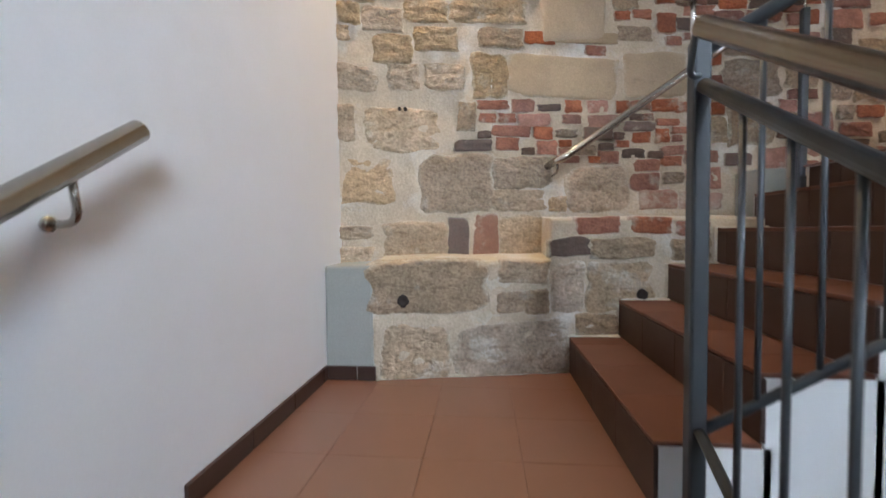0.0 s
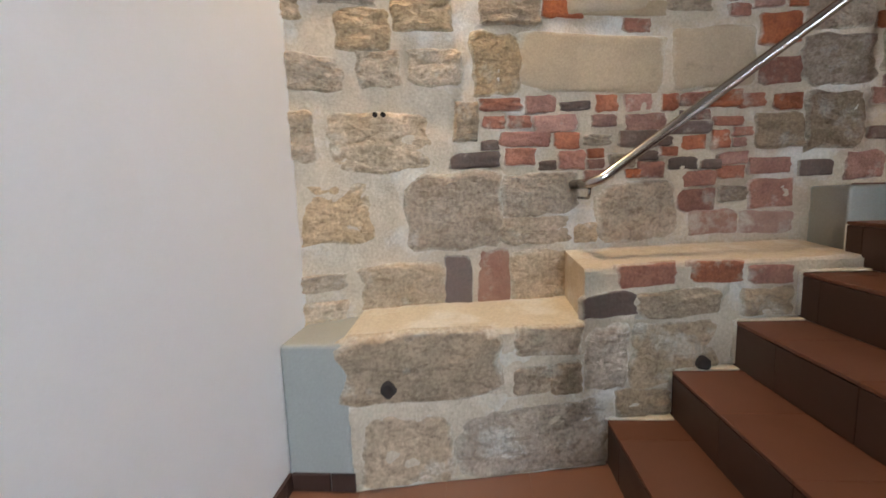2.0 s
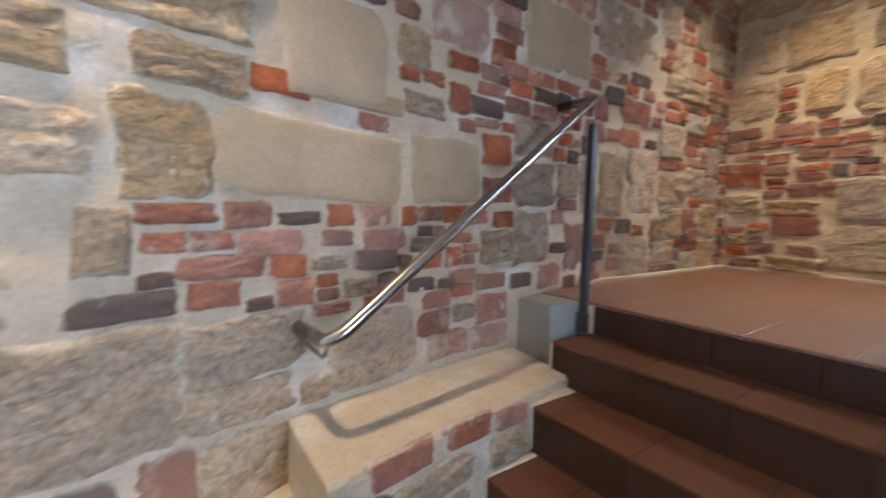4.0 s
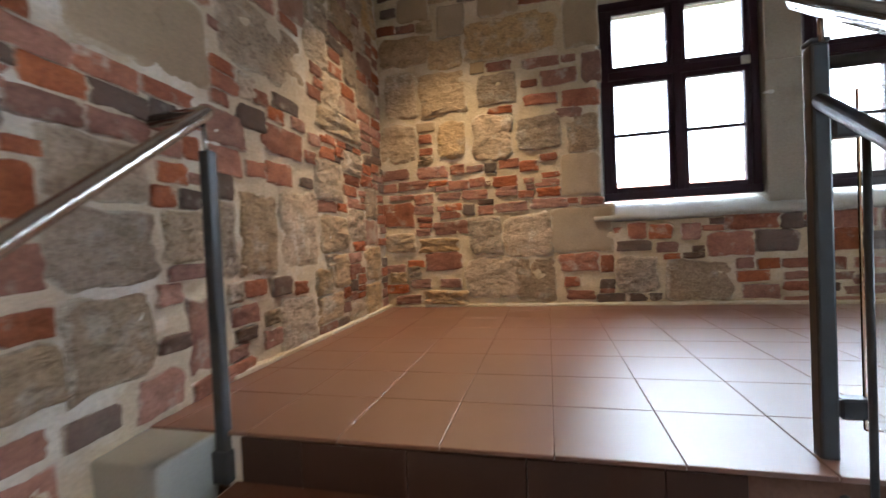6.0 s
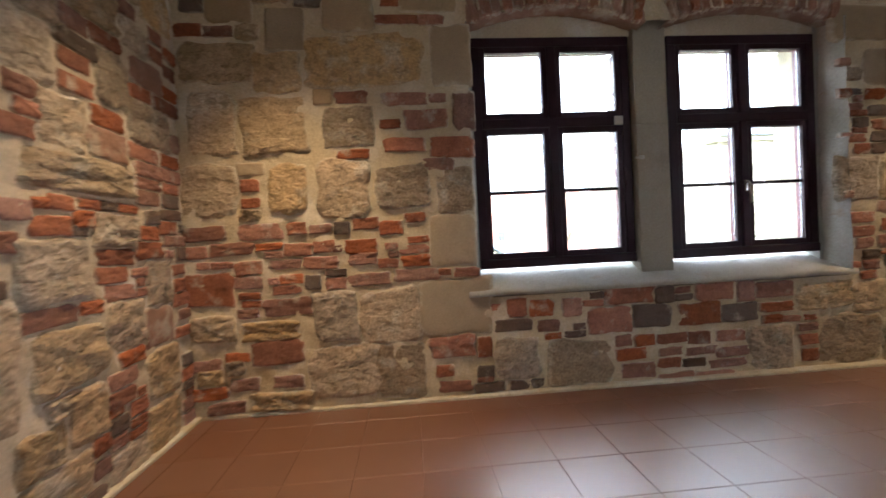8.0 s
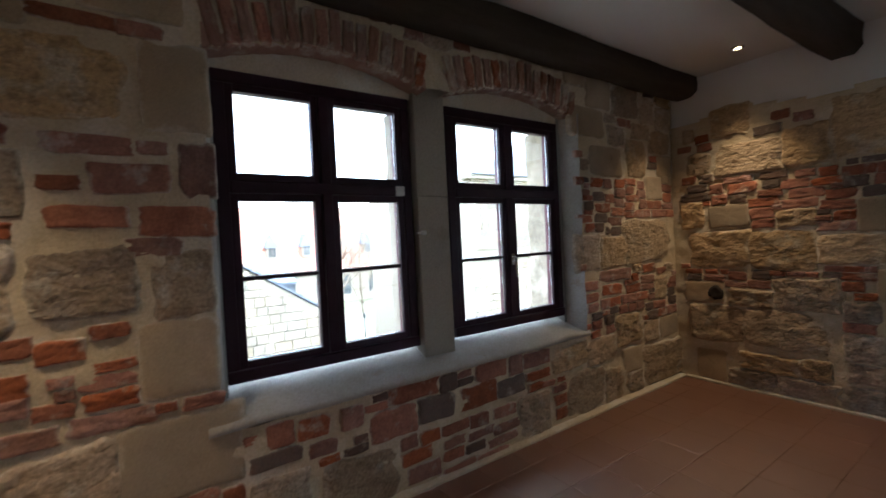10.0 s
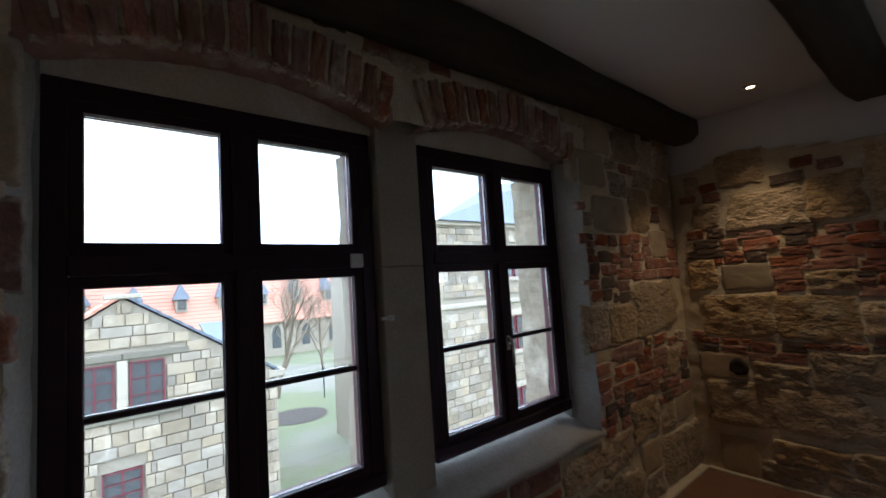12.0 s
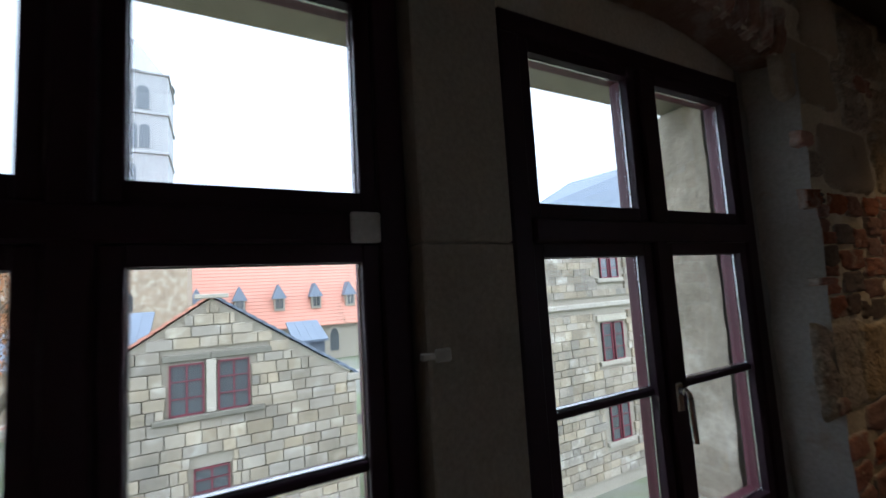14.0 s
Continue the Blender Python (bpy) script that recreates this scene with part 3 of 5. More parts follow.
# ---- stairs ----
def tile_mesh(name, mat, w, d, t=0.012, b=0.0015):
    """A tile w by d, lying flat, its top at z 0."""
    bm = box(-w / 2, w / 2, -d / 2, d / 2, -t, 0, b)
    me = bpy.data.meshes.new(name)
    bm.to_mesh(me)
    bm.free()
    me.materials.append(mat)
    return me


def piece(name, me, parent, m):
    ob = new(name, me)
    ob.parent = parent
    ob.matrix_world = m
    return ob


JOINT = 0.002
stairs = thing("stairs", "flight of six steps tiled in red brown with dark risers and white side", "stairs", kind="structure")
lower_stairs = thing("stairs", "lower flight of red brown tiled steps beside the white wall", "stairs", kind="structure")
for i in range(5):
    x0, x1, z = X1 + i * TREAD, X1 + (i + 1) * TREAD, (i + 1) * RISE
    part("step", box(x0 + 0.013, x1 + 0.03, INNER + 0.004, 2.32, -0.012, z - 0.014), PAINT, stairs, "white painted step side")
    part("bedding", box(x0 + 0.008, x1 + 0.012, INNER + 0.01, 2.30, z - 0.018, z - 0.004), GROUT, stairs)
part("step", box(X1 + 5 * TREAD + 0.012, X1 + 5 * TREAD + 0.06, INNER + 0.004, 2.66, 5 * RISE - 0.02, FLOOR - 0.012), PAINT, stairs)
for i in range(7):
    y1 = LAND - i * 0.25
    part("step", box(LEFT + 0.002, X1 + 0.09, y1 - 0.25, y1 + 0.02 - 0.012, LOW, -(i + 1) * RISE - 0.012), PAINT, lower_stairs)
part("edge", box(LEFT + 0.002, X1 + 0.09, LAND - 0.003, LAND + 0.01, -RISE, -0.02), RISER, lower_stairs)

for i in range(4):
    x0, z = X1 + i * TREAD, (i + 1) * RISE
    y = min(y_lower(x0, z), y_lower(x0 + TREAD, z))
    part("mortar_seam", add_box(box(x0 + 0.004, x0 + TREAD - 0.004, y - 0.014, y + 0.05, z + 0.0005, z + 0.009, 0.003), x0 - 0.010, x0 + 0.006, y - 0.012, y + 0.05, z - RISE + 0.01, z + 0.004, 0.003), PLASTER, stairs, "cream mortar seam along the wall")

bm = bmesh.new()
rows = []
for k in range(37):
    u = -0.575 + (X1 + 0.57) * k / 36
    y, e = y_lower(u, 0.02), 0.006 * noise.noise((u * 9, 3, 0))
    rows.append([bm.verts.new((u, y - 0.020 - e, 0.0006)), bm.verts.new((u, y - 0.006 - e, 0.010 + e)), bm.verts.new((u, y + 0.02, 0.024)), bm.verts.new((u, y + 0.02, 0.0006))])
for a, c in zip(rows, rows[1:]):
    for k in range(4):
        bm.faces.new((a[k], a[(k + 1) % 4], c[(k + 1) % 4], c[k]))
bm.faces.new(rows[0])
bm.faces.new(rows[-1])
bmesh.ops.recalc_face_normals(bm, faces=bm.faces)
tagged(part("fillet", bm, PLASTER, smooth=True), "cream mortar fillet between the plinth and the tiled landing", "trim", kind="structure")

# ---- railings ----
SLOPE = 0.62


def bar(name, points, radius, mat, parent, sides=14, label=""):
    return part(name, tube(points, radius, sides), mat, parent, label, smooth=True)


def post(name, x, y, z0, z1, parent, w=0.038):
    return part(name, box(x - w / 2, x + w / 2, y - w / 2, y + w / 2, z0, z1, 0.006, 2), IRON, parent)


guard = thing("stair_railing", "dark grey steel stair railing with round balusters and stainless handrail", "railing", "stair railings")
NX, NY = 0.402, 0.967
post("newel", NX, NY, -0.15, 1.10, guard)
sub = lambda y: 0.995 + 0.57 * (y - 0.945)
low = lambda y: 0.20 + 0.57 * (y - 0.877) - 0.0
bar("sub_rail", [(NX, 0.945, sub(0.945)), (NX, -0.9, sub(-0.9))], 0.016, IRON, guard)
bar("bottom_rail", [(NX, 0.945, low(0.945)), (NX, -0.9, low(-0.9))], 0.012, IRON, guard)
for k in range(13):
    y = 0.805 - 0.126 * k
    bar("baluster", [(NX, y, low(y)), (NX, y, sub(y))], 0.0065, IRON, guard, 10)
post("newel", NX, -0.92, -1.20, sub(-0.92), guard)
rail = part("handrail", tube([(0.362, 0.868, 1.085), (0.362, -0.95, 1.085 - 0.605 * 1.818)], 0.0215, 20), STEEL, guard, "round stainless steel handrail", smooth=True)
bar("bracket", bend([(NX, NY - 0.01, 1.02), (0.366, NY - 0.03, 1.01), (0.362, 0.90, 1.085)], 0.025), 0.007, IRON, rail, 10)
bar("bracket", bend([(NX, -0.3, sub(-0.3)), (0.362, -0.3, 0.32), (0.362, -0.3, 0.37)], 0.02), 0.007, IRON, rail, 10)

guard = thing("stair_railing", "dark grey steel railing on the open side of the upper flight", "railing", "stair railings")
UX, UY = 1.64, 0.845
post("newel", UX, UY, FLOOR - 0.01, 1.90, guard, 0.036)
part("cap", box(UX - 0.02, UX + 0.02, UY - 0.02, UY + 0.02, 1.90, 1.912, 0.006, 2), IRON, guard)
usub = lambda x: 1.135 + 0.575 * (x - 0.508)
ulow = lambda x: 0.255 + SLOPE * (x - 0.453)
uh = lambda x: 1.215 + 0.62 * (x - 0.385)
side = lambda x: NY + (UY - NY) * (x - NX) / (UX - NX)
bar("sub_rail", [(NX, NY, usub(NX)), (UX, UY, usub(UX))], 0.016, IRON, guard)
bar("bottom_rail", [(NX, NY, ulow(NX)), (UX, UY, ulow(UX))], 0.012, IRON, guard)
for k in range(9):
    x = 0.526 + 0.118 * k
    bar("baluster", [(x, side(x), ulow(x)), (x, side(x), usub(x))], 0.0065, IRON, guard, 10)
rail = part("handrail", tube(bend([(0.372, NY, uh(0.385) - 0.03), (0.378, NY, uh(0.385)), (1.70, UY, uh(1.70))], 0.02), 0.0215, 20), STEEL, guard, "round stainless steel handrail", smooth=True)
bar("pin", [(0.388, NY, 1.10), (0.388, NY, 1.205)], 0.006, STEEL, rail, 10)
bar("pin", [(UX - 0.02, UY, 1.90), (UX - 0.02, UY, uh(UX - 0.02))], 0.006, STEEL, rail, 10)

glass_guard = thing("glass_guard", "clear glass guard in dark steel posts at the floor edge", "railing")
for y in (-0.25, -1.45, -2.6):
    post("post", 1.64, y, FLOOR - 0.01, 1.86, glass_guard, 0.045)
bar("top_rail", [(1.64, 0.83, 1.86), (1.64, -2.62, 1.86)], 0.014, IRON, glass_guard)
for y0, y1 in ((-0.215, 0.775), (-1.415, -0.285), (-2.57, -1.485)):
    p = part("pane", box(1.635, 1.645, y0, y1, FLOOR + 0.06, 1.80, 0.002), PANEL_GLASS, glass_guard, "clear safety glass pane")
    p.visible_shadow = False
    for z in (FLOOR + 0.11, 1.72):
        part("clamp", box(1.621, 1.659, y1 - 0.015, y1 + 0.05, z - 0.022, z + 0.022, 0.005), IRON, glass_guard)
        part("clamp", box(1.621, 1.659, y0 - 0.05, y0 + 0.015, z - 0.022, z + 0.022, 0.005), IRON, glass_guard)

wall_rail = thing("wall_handrail", "stainless steel handrail along the stone wall on a dark post", "handrail")
path = bend([(0.285, 2.40, 1.046), (0.30, 2.215, 1.046), (0.345, 2.20, 1.062), (1.60, 2.365, 1.925), (1.615, 2.60, 1.925)], 0.022, 6)
bar("rail", path, 0.020, STEEL, wall_rail, 18)
post("post", 1.555, 2.335, 5 * RISE, 1.80, wall_rail, 0.034)
part("foot", box(1.53, 1.58, 2.31, 2.36, 5 * RISE - 0.002, 5 * RISE + 0.09, 0.004), IRON, wall_rail)
bar("pin", [(1.555, 2.335, 1.79), (1.565, 2.355, 1.89)], 0.007, STEEL, wall_rail, 10)
bar("bracket", bend([(0.31, 2.40, 0.99), (0.31, 2.24, 0.99), (0.31, 2.225, 1.03)], 0.02), 0.006, STEEL, wall_rail, 10)

left_rail = thing("wall_handrail", "round stainless steel handrail on brackets on the white wall", "handrail")
lr = lambda y: 0.892 - 0.645 * (0.755 - y)
bar("rail", [(-0.745, 0.755, lr(0.755)), (-0.745, -1.4, lr(-1.4))], 0.0215, STEEL, left_rail, 20)
for y in (0.60, -0.55):
    b = bar("bracket", bend([(LEFT + 0.002, y + 0.03, lr(y) - 0.085), (-0.752, y + 0.03, lr(y) - 0.085), (-0.745, y + 0.012, lr(y) - 0.01)], 0.03), 0.007, STEEL, left_rail, 12)
    bar("rosette", [(LEFT + 0.001, y + 0.03, lr(y) - 0.085), (LEFT + 0.006, y + 0.03, lr(y) - 0.085)], 0.014, STEEL, b, 20)

# ---- small things at the windows and on the walls ----
tagged(part("window_sensor", box(3.845, 3.8595, 0.052, 0.107, 2.612, 2.668, 0.005, 2), WHITE_PLASTIC), "small square pale sticker on the window transom", "label")
clip = thing("window_contact", "small white plastic contact beside the window frame", "sensor", m=pose(3.838, -0.04, 2.40))
for name, bm in (("body", box(-0.012, 0.012, -0.028, 0.004, -0.012, 0.012, 0.003)), ("arm", box(-0.008, 0.008, 0.004, 0.03, -0.006, 0.006, 0.002))):
    part(name, bm, WHITE_PLASTIC).parent = clip


# a hole as a dark disc proud of the wall, coloured like its shade
def hollow(face, u, v, r):
    at, out, along = FACES[face]
    bm = bmesh.new()
    n = 14
    rings = []
    for k, (f, d) in enumerate(((1.1, 0.018), (1.0, 0.038), (0.6, 0.034), (0.05, 0.032))):
        ring = []
        for j in range(n):
            a = 2 * math.pi * j / n
            e = 1 + 0.25 * noise.noise((math.cos(a) * 2, math.sin(a) * 2, u * 5))
            ring.append(bm.verts.new(at(u, v) + along * (r * f * e * math.cos(a)) + Vector((0, 0, r * f * e * math.sin(a))) + out * d))
        rings.append(ring)
    for a, c in zip(rings, rings[1:]):
        for j in range(n):
            bm.faces.new((a[j], a[(j + 1) % n], c[(j + 1) % n], c[j]))
    bm.faces.new(rings[-1])
    bmesh.ops.recalc_face_normals(bm, faces=bm.faces)
    return tagged(part("wall_hole", bm, HOLE_SHADE, smooth=True), "small hole in the old masonry, its shade a dark disc", "hole")


hollow("lower", -0.445, 0.37, 0.026)
hollow("lower", 0.69, 0.375, 0.024)
hollow("end", 3.42, 1.79, 0.055)
hollow("upper", -0.515, 1.345, 0.009)
hollow("upper", -0.485, 1.345, 0.009)

# ---- outside ----
GROUND = -4.0
bm = bmesh.new()
bmesh.ops.create_grid(bm, x_segments=2, y_segments=2, size=2500, matrix=Matrix.Translation((0, 0, GROUND)))
tagged(part("ground", bm, GRASS), "winter lawn with bare gravelly patches", "lawn", kind="structure")
bm = bmesh.new()
bmesh.ops.create_circle(bm, cap_ends=True, segments=30, radius=1.5, matrix=Matrix.Translation((25.2, -7.4, GROUND + 0.02)))
tagged(part("flower_bed", bm, SOIL), "round bare flower bed of dark soil in the lawn", "flower bed")


def far_window(parent, x, y, z, w, h, bars=(2, 3), mat=RED_FRAME, arched=False):
    win = new("window")
    win.parent = parent
    win.matrix_world = Matrix.Translation((x, y, z))
    bm = box(-0.02, 0.06, -w / 2, w / 2, 0, h)
    p = part("pane", bm, FAR_GLASS)
    p.parent, p.matrix_world = win, Matrix.Translation((x, y, z))
    t = 0.034 * max(1, w)
    bm = bmesh.new()
    for a, b, c, d in ((-w / 2, -w / 2 + t, 0, h), (w / 2 - t, w / 2, 0, h), (-w / 2, w / 2, 0, t), (-w / 2, w / 2, h - t, h)):
        add_box(bm, -0.06, 0.0, a, b, c, d)
    for k in range(1, bars[0]):
        yy = -w / 2 + w * k / bars[0]
        add_box(bm, -0.055, 0.0, yy - t / 2, yy + t / 2, t, h - t)
    for k in range(1, bars[1]):
        zz = h * k / bars[1]
        add_box(bm, -0.05, 0.0, -w / 2, w / 2, zz - t * 0.3, zz + t * 0.3)
    f = part("frame", bm, mat)
    f.parent, f.matrix_world = win, Matrix.Translation((x, y, z))
    return win


def ashlar(parent, x, y0, y1, z0, z1, ch, wmin, wmax, inside, limit=300, face=1, rng=None):
    """Courses of dressed stone on a wall that looks along -x; inside(y, z, w, h) says where a stone may lie."""
    rng = rng or random.Random(5)
    pool = []
    for k in range(6):
        bm = bmesh.new()
        r = bmesh.ops.create_cube(bm, size=1)
        for v in bm.verts:
            v.co.y *= 1 - 0.04 * rng.random()
            v.co.z *= 1 - 0.05 * rng.random()
        bmesh.ops.bevel(bm, geom=list(bm.edges), offset=0.05, segments=1, affect="EDGES")
        me = bpy.data.meshes.new("ashlar_stone")
        bm.to_mesh(me)
        bm.free()
        me.materials.append(OUTSTONE)
        pool.append(me)
    made, rest = 0, bmesh.new()
    z = z0
    while z < z1:
        h = ch * rng.uniform(0.8, 1.2)
        y = y0 - rng.uniform(0, wmax)
        while y < y1:
            w = rng.uniform(wmin, wmax)
            a, b = max(y, y0), min(y + w, y1)
            cuts = [(a, b)] if inside((a + b) / 2, z + h / 2, b - a, h) else [(a + (b - a) * k / 3, a + (b - a) * (k + 1) / 3) for k in range(3)]
            for a, b in cuts:
                if b - a < 0.07 or not inside((a + b) / 2, z + h / 2, b - a, h):
                    continue
                m = Matrix.LocRotScale((x + rng.uniform(-0.01, 0.012), (a + b) / 2, z + h / 2), None, (0.12, b - a - 0.013, h - 0.013))
                if made < limit:
                    piece("ashlar_stone", rng.choice(pool), parent, m)
                    made += 1
                else:
                    bmesh.ops.create_cube(rest, size=1, matrix=m)
            y += w
        z += h
    if rest.verts:
        tagged(part("ashlar_stones", rest, OUTSTONE, parent), kind="stuff")
    else:
        rest.free()


# gabled stone house across the yard
HX = 14.7
APEX, EAVE_R, EAVE_L = (0.38, 2.62), (-3.02, 0.36), (3.85, 0.30)
house = thing("gabled_house", "gabled house of weathered sandstone blocks with red framed windows", "house")


def gable_z(y):
    if y > APEX[0]:
        return APEX[1] + (EAVE_L[1] - APEX[1]) * (y - APEX[0]) / (EAVE_L[0] - APEX[0])
    return APEX[1] + (EAVE_R[1] - APEX[1]) * (y - APEX[0]) / (EAVE_R[0] - APEX[0])


bm = bmesh.new()
prof = [(EAVE_R[0], GROUND), (EAVE_L[0], GROUND), EAVE_L, APEX, EAVE_R]
a = [bm.verts.new((HX, y, z)) for y, z in prof]
b = [bm.verts.new((HX + 9, y, z)) for y, z in prof]
bm.faces.new(a)
bm.faces.new(b[::-1])
for k in range(5):
    bm.faces.new((a[k], a[(k + 1) % 5], b[(k + 1) % 5], b[k]))
bmesh.ops.recalc_face_normals(bm, faces=bm.faces)
part("wall", bm, OUTJOINT, house)
HOLES = [(0.89, 0.61, 0.74, 1.20), (-0.075, 0.61, 0.72, 1.20), (0.40, -1.57, 0.78, 0.82)]


def in_gable(y, z, w, h):
    if z + h / 2 > min(gable_z(y - w / 2), gable_z(y + w / 2)) + 0.02:
        return False
    if -0.98 < y < 1.42 and 1.12 < z < 1.44 or -0.8 < y < 1.6 and -0.2 < z < 0.06 or 0.25 < y < 0.55 and 0 < z < 1.2:
        return False
    return not any(abs(y - a) < (w + c) / 2 and abs(z - b) < (h + d) / 2 for a, b, c, d in HOLES)


part("lintel", box(HX - 0.1, HX + 0.05, 0.41, 1.36, 1.215, 1.37, 0.02), OUTDARK, house)
part("lintel", box(HX - 0.1, HX + 0.05, -0.92, 0.40, 1.215, 1.37, 0.02), OUTDARK, house)
part("sill", box(HX - 0.18, HX + 0.05, -0.74, 1.55, -0.12, 0.005, 0.02), OUTDARK, house)
part("mullion", box(HX - 0.09, HX + 0.05, 0.30, 0.50, 0.01, 1.21, 0.01), PALE_STONE, house)
for y, z, w, h in HOLES:
    far_window(house, HX - 0.02, y, z - h / 2, w * 0.93, h * 0.95)
for (y0, z0), mat in ((EAVE_L, REDTILE), (EAVE_R, SLATE)):
    bm = bmesh.new()
    d = Vector((0, y0 - APEX[0], z0 - APEX[1])).normalized()
    nrm = Vector((0, -d.z, d.y)) if d.y > 0 else Vector((0, d.z, -d.y))
    p, q = Vector((0, *APEX)), Vector((0, y0, z0)) + d * 0.15
    n = 16
    for k in range(n):
        s, t = p + (q - p) * k / n, p + (q - p) * (k + 1.15) / n
        vs = []
        for x in (HX - 0.12, HX + 9.1):
            for c in (s + nrm * 0.03, s + nrm * 0.08, t + nrm * 0.11, t + nrm * 0.05):
                vs.append(bm.verts.new((x, c.y, c.z)))
        for f in ((0, 1, 2, 3), (7, 6, 5, 4), (0, 4, 5, 1), (1, 5, 6, 2), (2, 6, 7, 3), (3, 7, 4, 0)):
            bm.faces.new([vs[i] for i in f])
    bmesh.ops.recalc_face_normals(bm, faces=bm.faces)
    part("roof", bm, mat, house)
part("cap", box(HX - 0.16, HX + 0.2, 0.02, 0.74, 2.61, 2.72, 0.02), PALE_STONE, house)
part("kneeler", box(HX - 0.14, HX + 0.3, EAVE_R[0] - 0.22, EAVE_R[0] + 0.25, 0.22, 0.42, 0.03), PALE_STONE, house)
part("kneeler", box(HX - 0.14, HX + 0.3, EAVE_L[0] - 0.25, EAVE_L[0] + 0.22, 0.14, 0.34, 0.03), PALE_STONE, house)


def shed_dormer(y0, y1, x0, x1, z0, z1, z2):
    """A lead-clad dormer: an upright front at x0 and a roof that rises from z1 to z2 at x1."""
    bm = bmesh.new()
    prof = [(x0, z0), (x0, z1), (x1, z2), (x1, z0)]
    a, b = [bm.verts.new((x, y0, z)) for x, z in prof], [bm.verts.new((x, y1, z)) for x, z in prof]
    bm.faces.new(a)
    bm.faces.new(b[::-1])
    for k in range(4):
        bm.faces.new((a[k], a[(k + 1) % 4], b[(k + 1) % 4], b[k]))
    bmesh.ops.recalc_face_normals(bm, faces=bm.faces)
    d = part("dormer", bm, DARK_SLATE, house)
    bm = bmesh.new()
    rise = (z2 - z1) / (x1 - x0)
    pts = [(x0 - 0.12, z1 - 0.12 * rise + 0.02), (x1, z2 + 0.02), (x1, z2 + 0.09), (x0 - 0.12, z1 - 0.12 * rise + 0.09)]
    n = max(2, round((y1 - y0 + 0.2) / 0.3))
    for k in range(n):
        p, q = y0 - 0.1 + (y1 - y0 + 0.2) * k / n, y0 - 0.1 + (y1 - y0 + 0.2) * (k + 1) / n - 0.006
        a, b = [bm.verts.new((x, p, z)) for x, z in pts], [bm.verts.new((x, q, z)) for x, z in pts]
        bm.faces.new(a)
        bm.faces.new(b[::-1])
        for m in range(4):
            bm.faces.new((a[m], a[(m + 1) % 4], b[(m + 1) % 4], b[m]))
    bmesh.ops.recalc_face_normals(bm, faces=bm.faces)
    part("dormer_roof", bm, SLATE, d, "blue grey sheet roof with standing seams")


shed_dormer(2.0, 3.5, 16.6, 18.6, 0.3, 1.24, 2.25)
shed_dormer(-2.75, -1.9, 17.0, 18.6, 0.5, 1.12, 1.6)

# long hall with an orange roof
BX = 48.0
hall = thing("long_hall", "long stone hall with an orange tiled roof, dormers and arched windows", "building")
part("wall", box(BX, BX + 10, -34, 16, GROUND, -0.4), OUTJOINT, hall)
bm = bmesh.new()
n = 22
for k in range(n):
    s, t = k / n, (k + 1) / n
    xs, zs = BX - 0.5 + 5.5 * s, -0.42 + 7.47 * s
    xt, zt = BX - 0.5 + 5.5 * t, -0.42 + 7.47 * t
    vs = [bm.verts.new((x, y, z)) for x, y, z in ((xs, -34.5, zs), (xs, 16.5, zs), (xt + 0.1, 16.5, zt + 0.06), (xt + 0.1, -34.5, zt + 0.06), (xs, -34.5, zs - 0.1), (xs, 16.5, zs - 0.1))]
    bm.faces.new(vs[:4])
    bm.faces.new((vs[0], vs[1], vs[5], vs[4]))
vs = [bm.verts.new(c) for c in ((BX + 5, -34.5, 7.05), (BX + 5, 16.5, 7.05), (BX + 10.5, 16.5, -0.42), (BX + 10.5, -34.5, -0.42))]
bm.faces.new(vs)
part("roof", bm, REDTILE, hall)
for k in range(11):
    y = 9.0 - 3.6 * k
    d = part("dormer", box(BX + 0.6, BX + 3.0, y - 0.5, y + 0.5, 1.25, 2.55), PALE_STONE, hall)
    bm = bmesh.new()
    v = [bm.verts.new(c) for c in ((BX + 0.4, y - 0.72, 2.45), (BX + 0.4, y + 0.72, 2.45), (BX + 0.9, y, 3.9), (BX + 3.6, y - 0.6, 2.45), (BX + 3.6, y + 0.6, 2.45), (BX + 3.6, y, 3.9))]
    for f in ((0, 1, 2), (0, 2, 5, 3), (1, 4, 5, 2)):
        bm.faces.new([v[i] for i in f])
    part("dormer_roof", bm, SLATE, d)
    far_window(hall, BX + 0.57, y, 1.45, 0.75, 1.0, (2, 3), PALE_STONE)
for k in range(12):
    y = 8 - 3.1 * k
    bm = bmesh.new()
    pts = [(y + 0.45 * math.cos(t), -1.6 + 0.7 * math.sin(t)) for t in [math.pi * j / 10 for j in range(11)]] + [(y - 0.45, -3.2), (y + 0.45, -3.2)]
    bm.faces.new([bm.verts.new((BX - 0.03, a, b)) for a, b in pts])
    w = part("arched_window", bm, FAR_GLASS, hall)
    bm = bmesh.new()
    inn = [(y + 0.45 * math.cos(t), -1.6 + 0.7 * math.sin(t)) for t in [math.pi * j / 10 for j in range(11)]]
    outer = [(y + 0.65 * math.cos(t), -1.6 + 0.95 * math.sin(t)) for t in [math.pi * j / 10 for j in range(11)]]
    iv, ov = [bm.verts.new((BX - 0.12, a, b)) for a, b in inn], [bm.verts.new((BX - 0.12, a, b)) for a, b in outer]
    for j in range(10):
        bm.faces.new((iv[j], iv[j + 1], ov[j + 1], ov[j]))
    part("surround", bm, PALE_STONE, w)

# church tower
TX = 62.0
tower = thing("church_tower", "tall stone church tower, paled for haze, with rows of arched belfry openings", "tower")
part("shaft", box(TX, TX + 8.2, 5.1, 13.3, GROUND, 30.4), TOWER_STONE, tower)
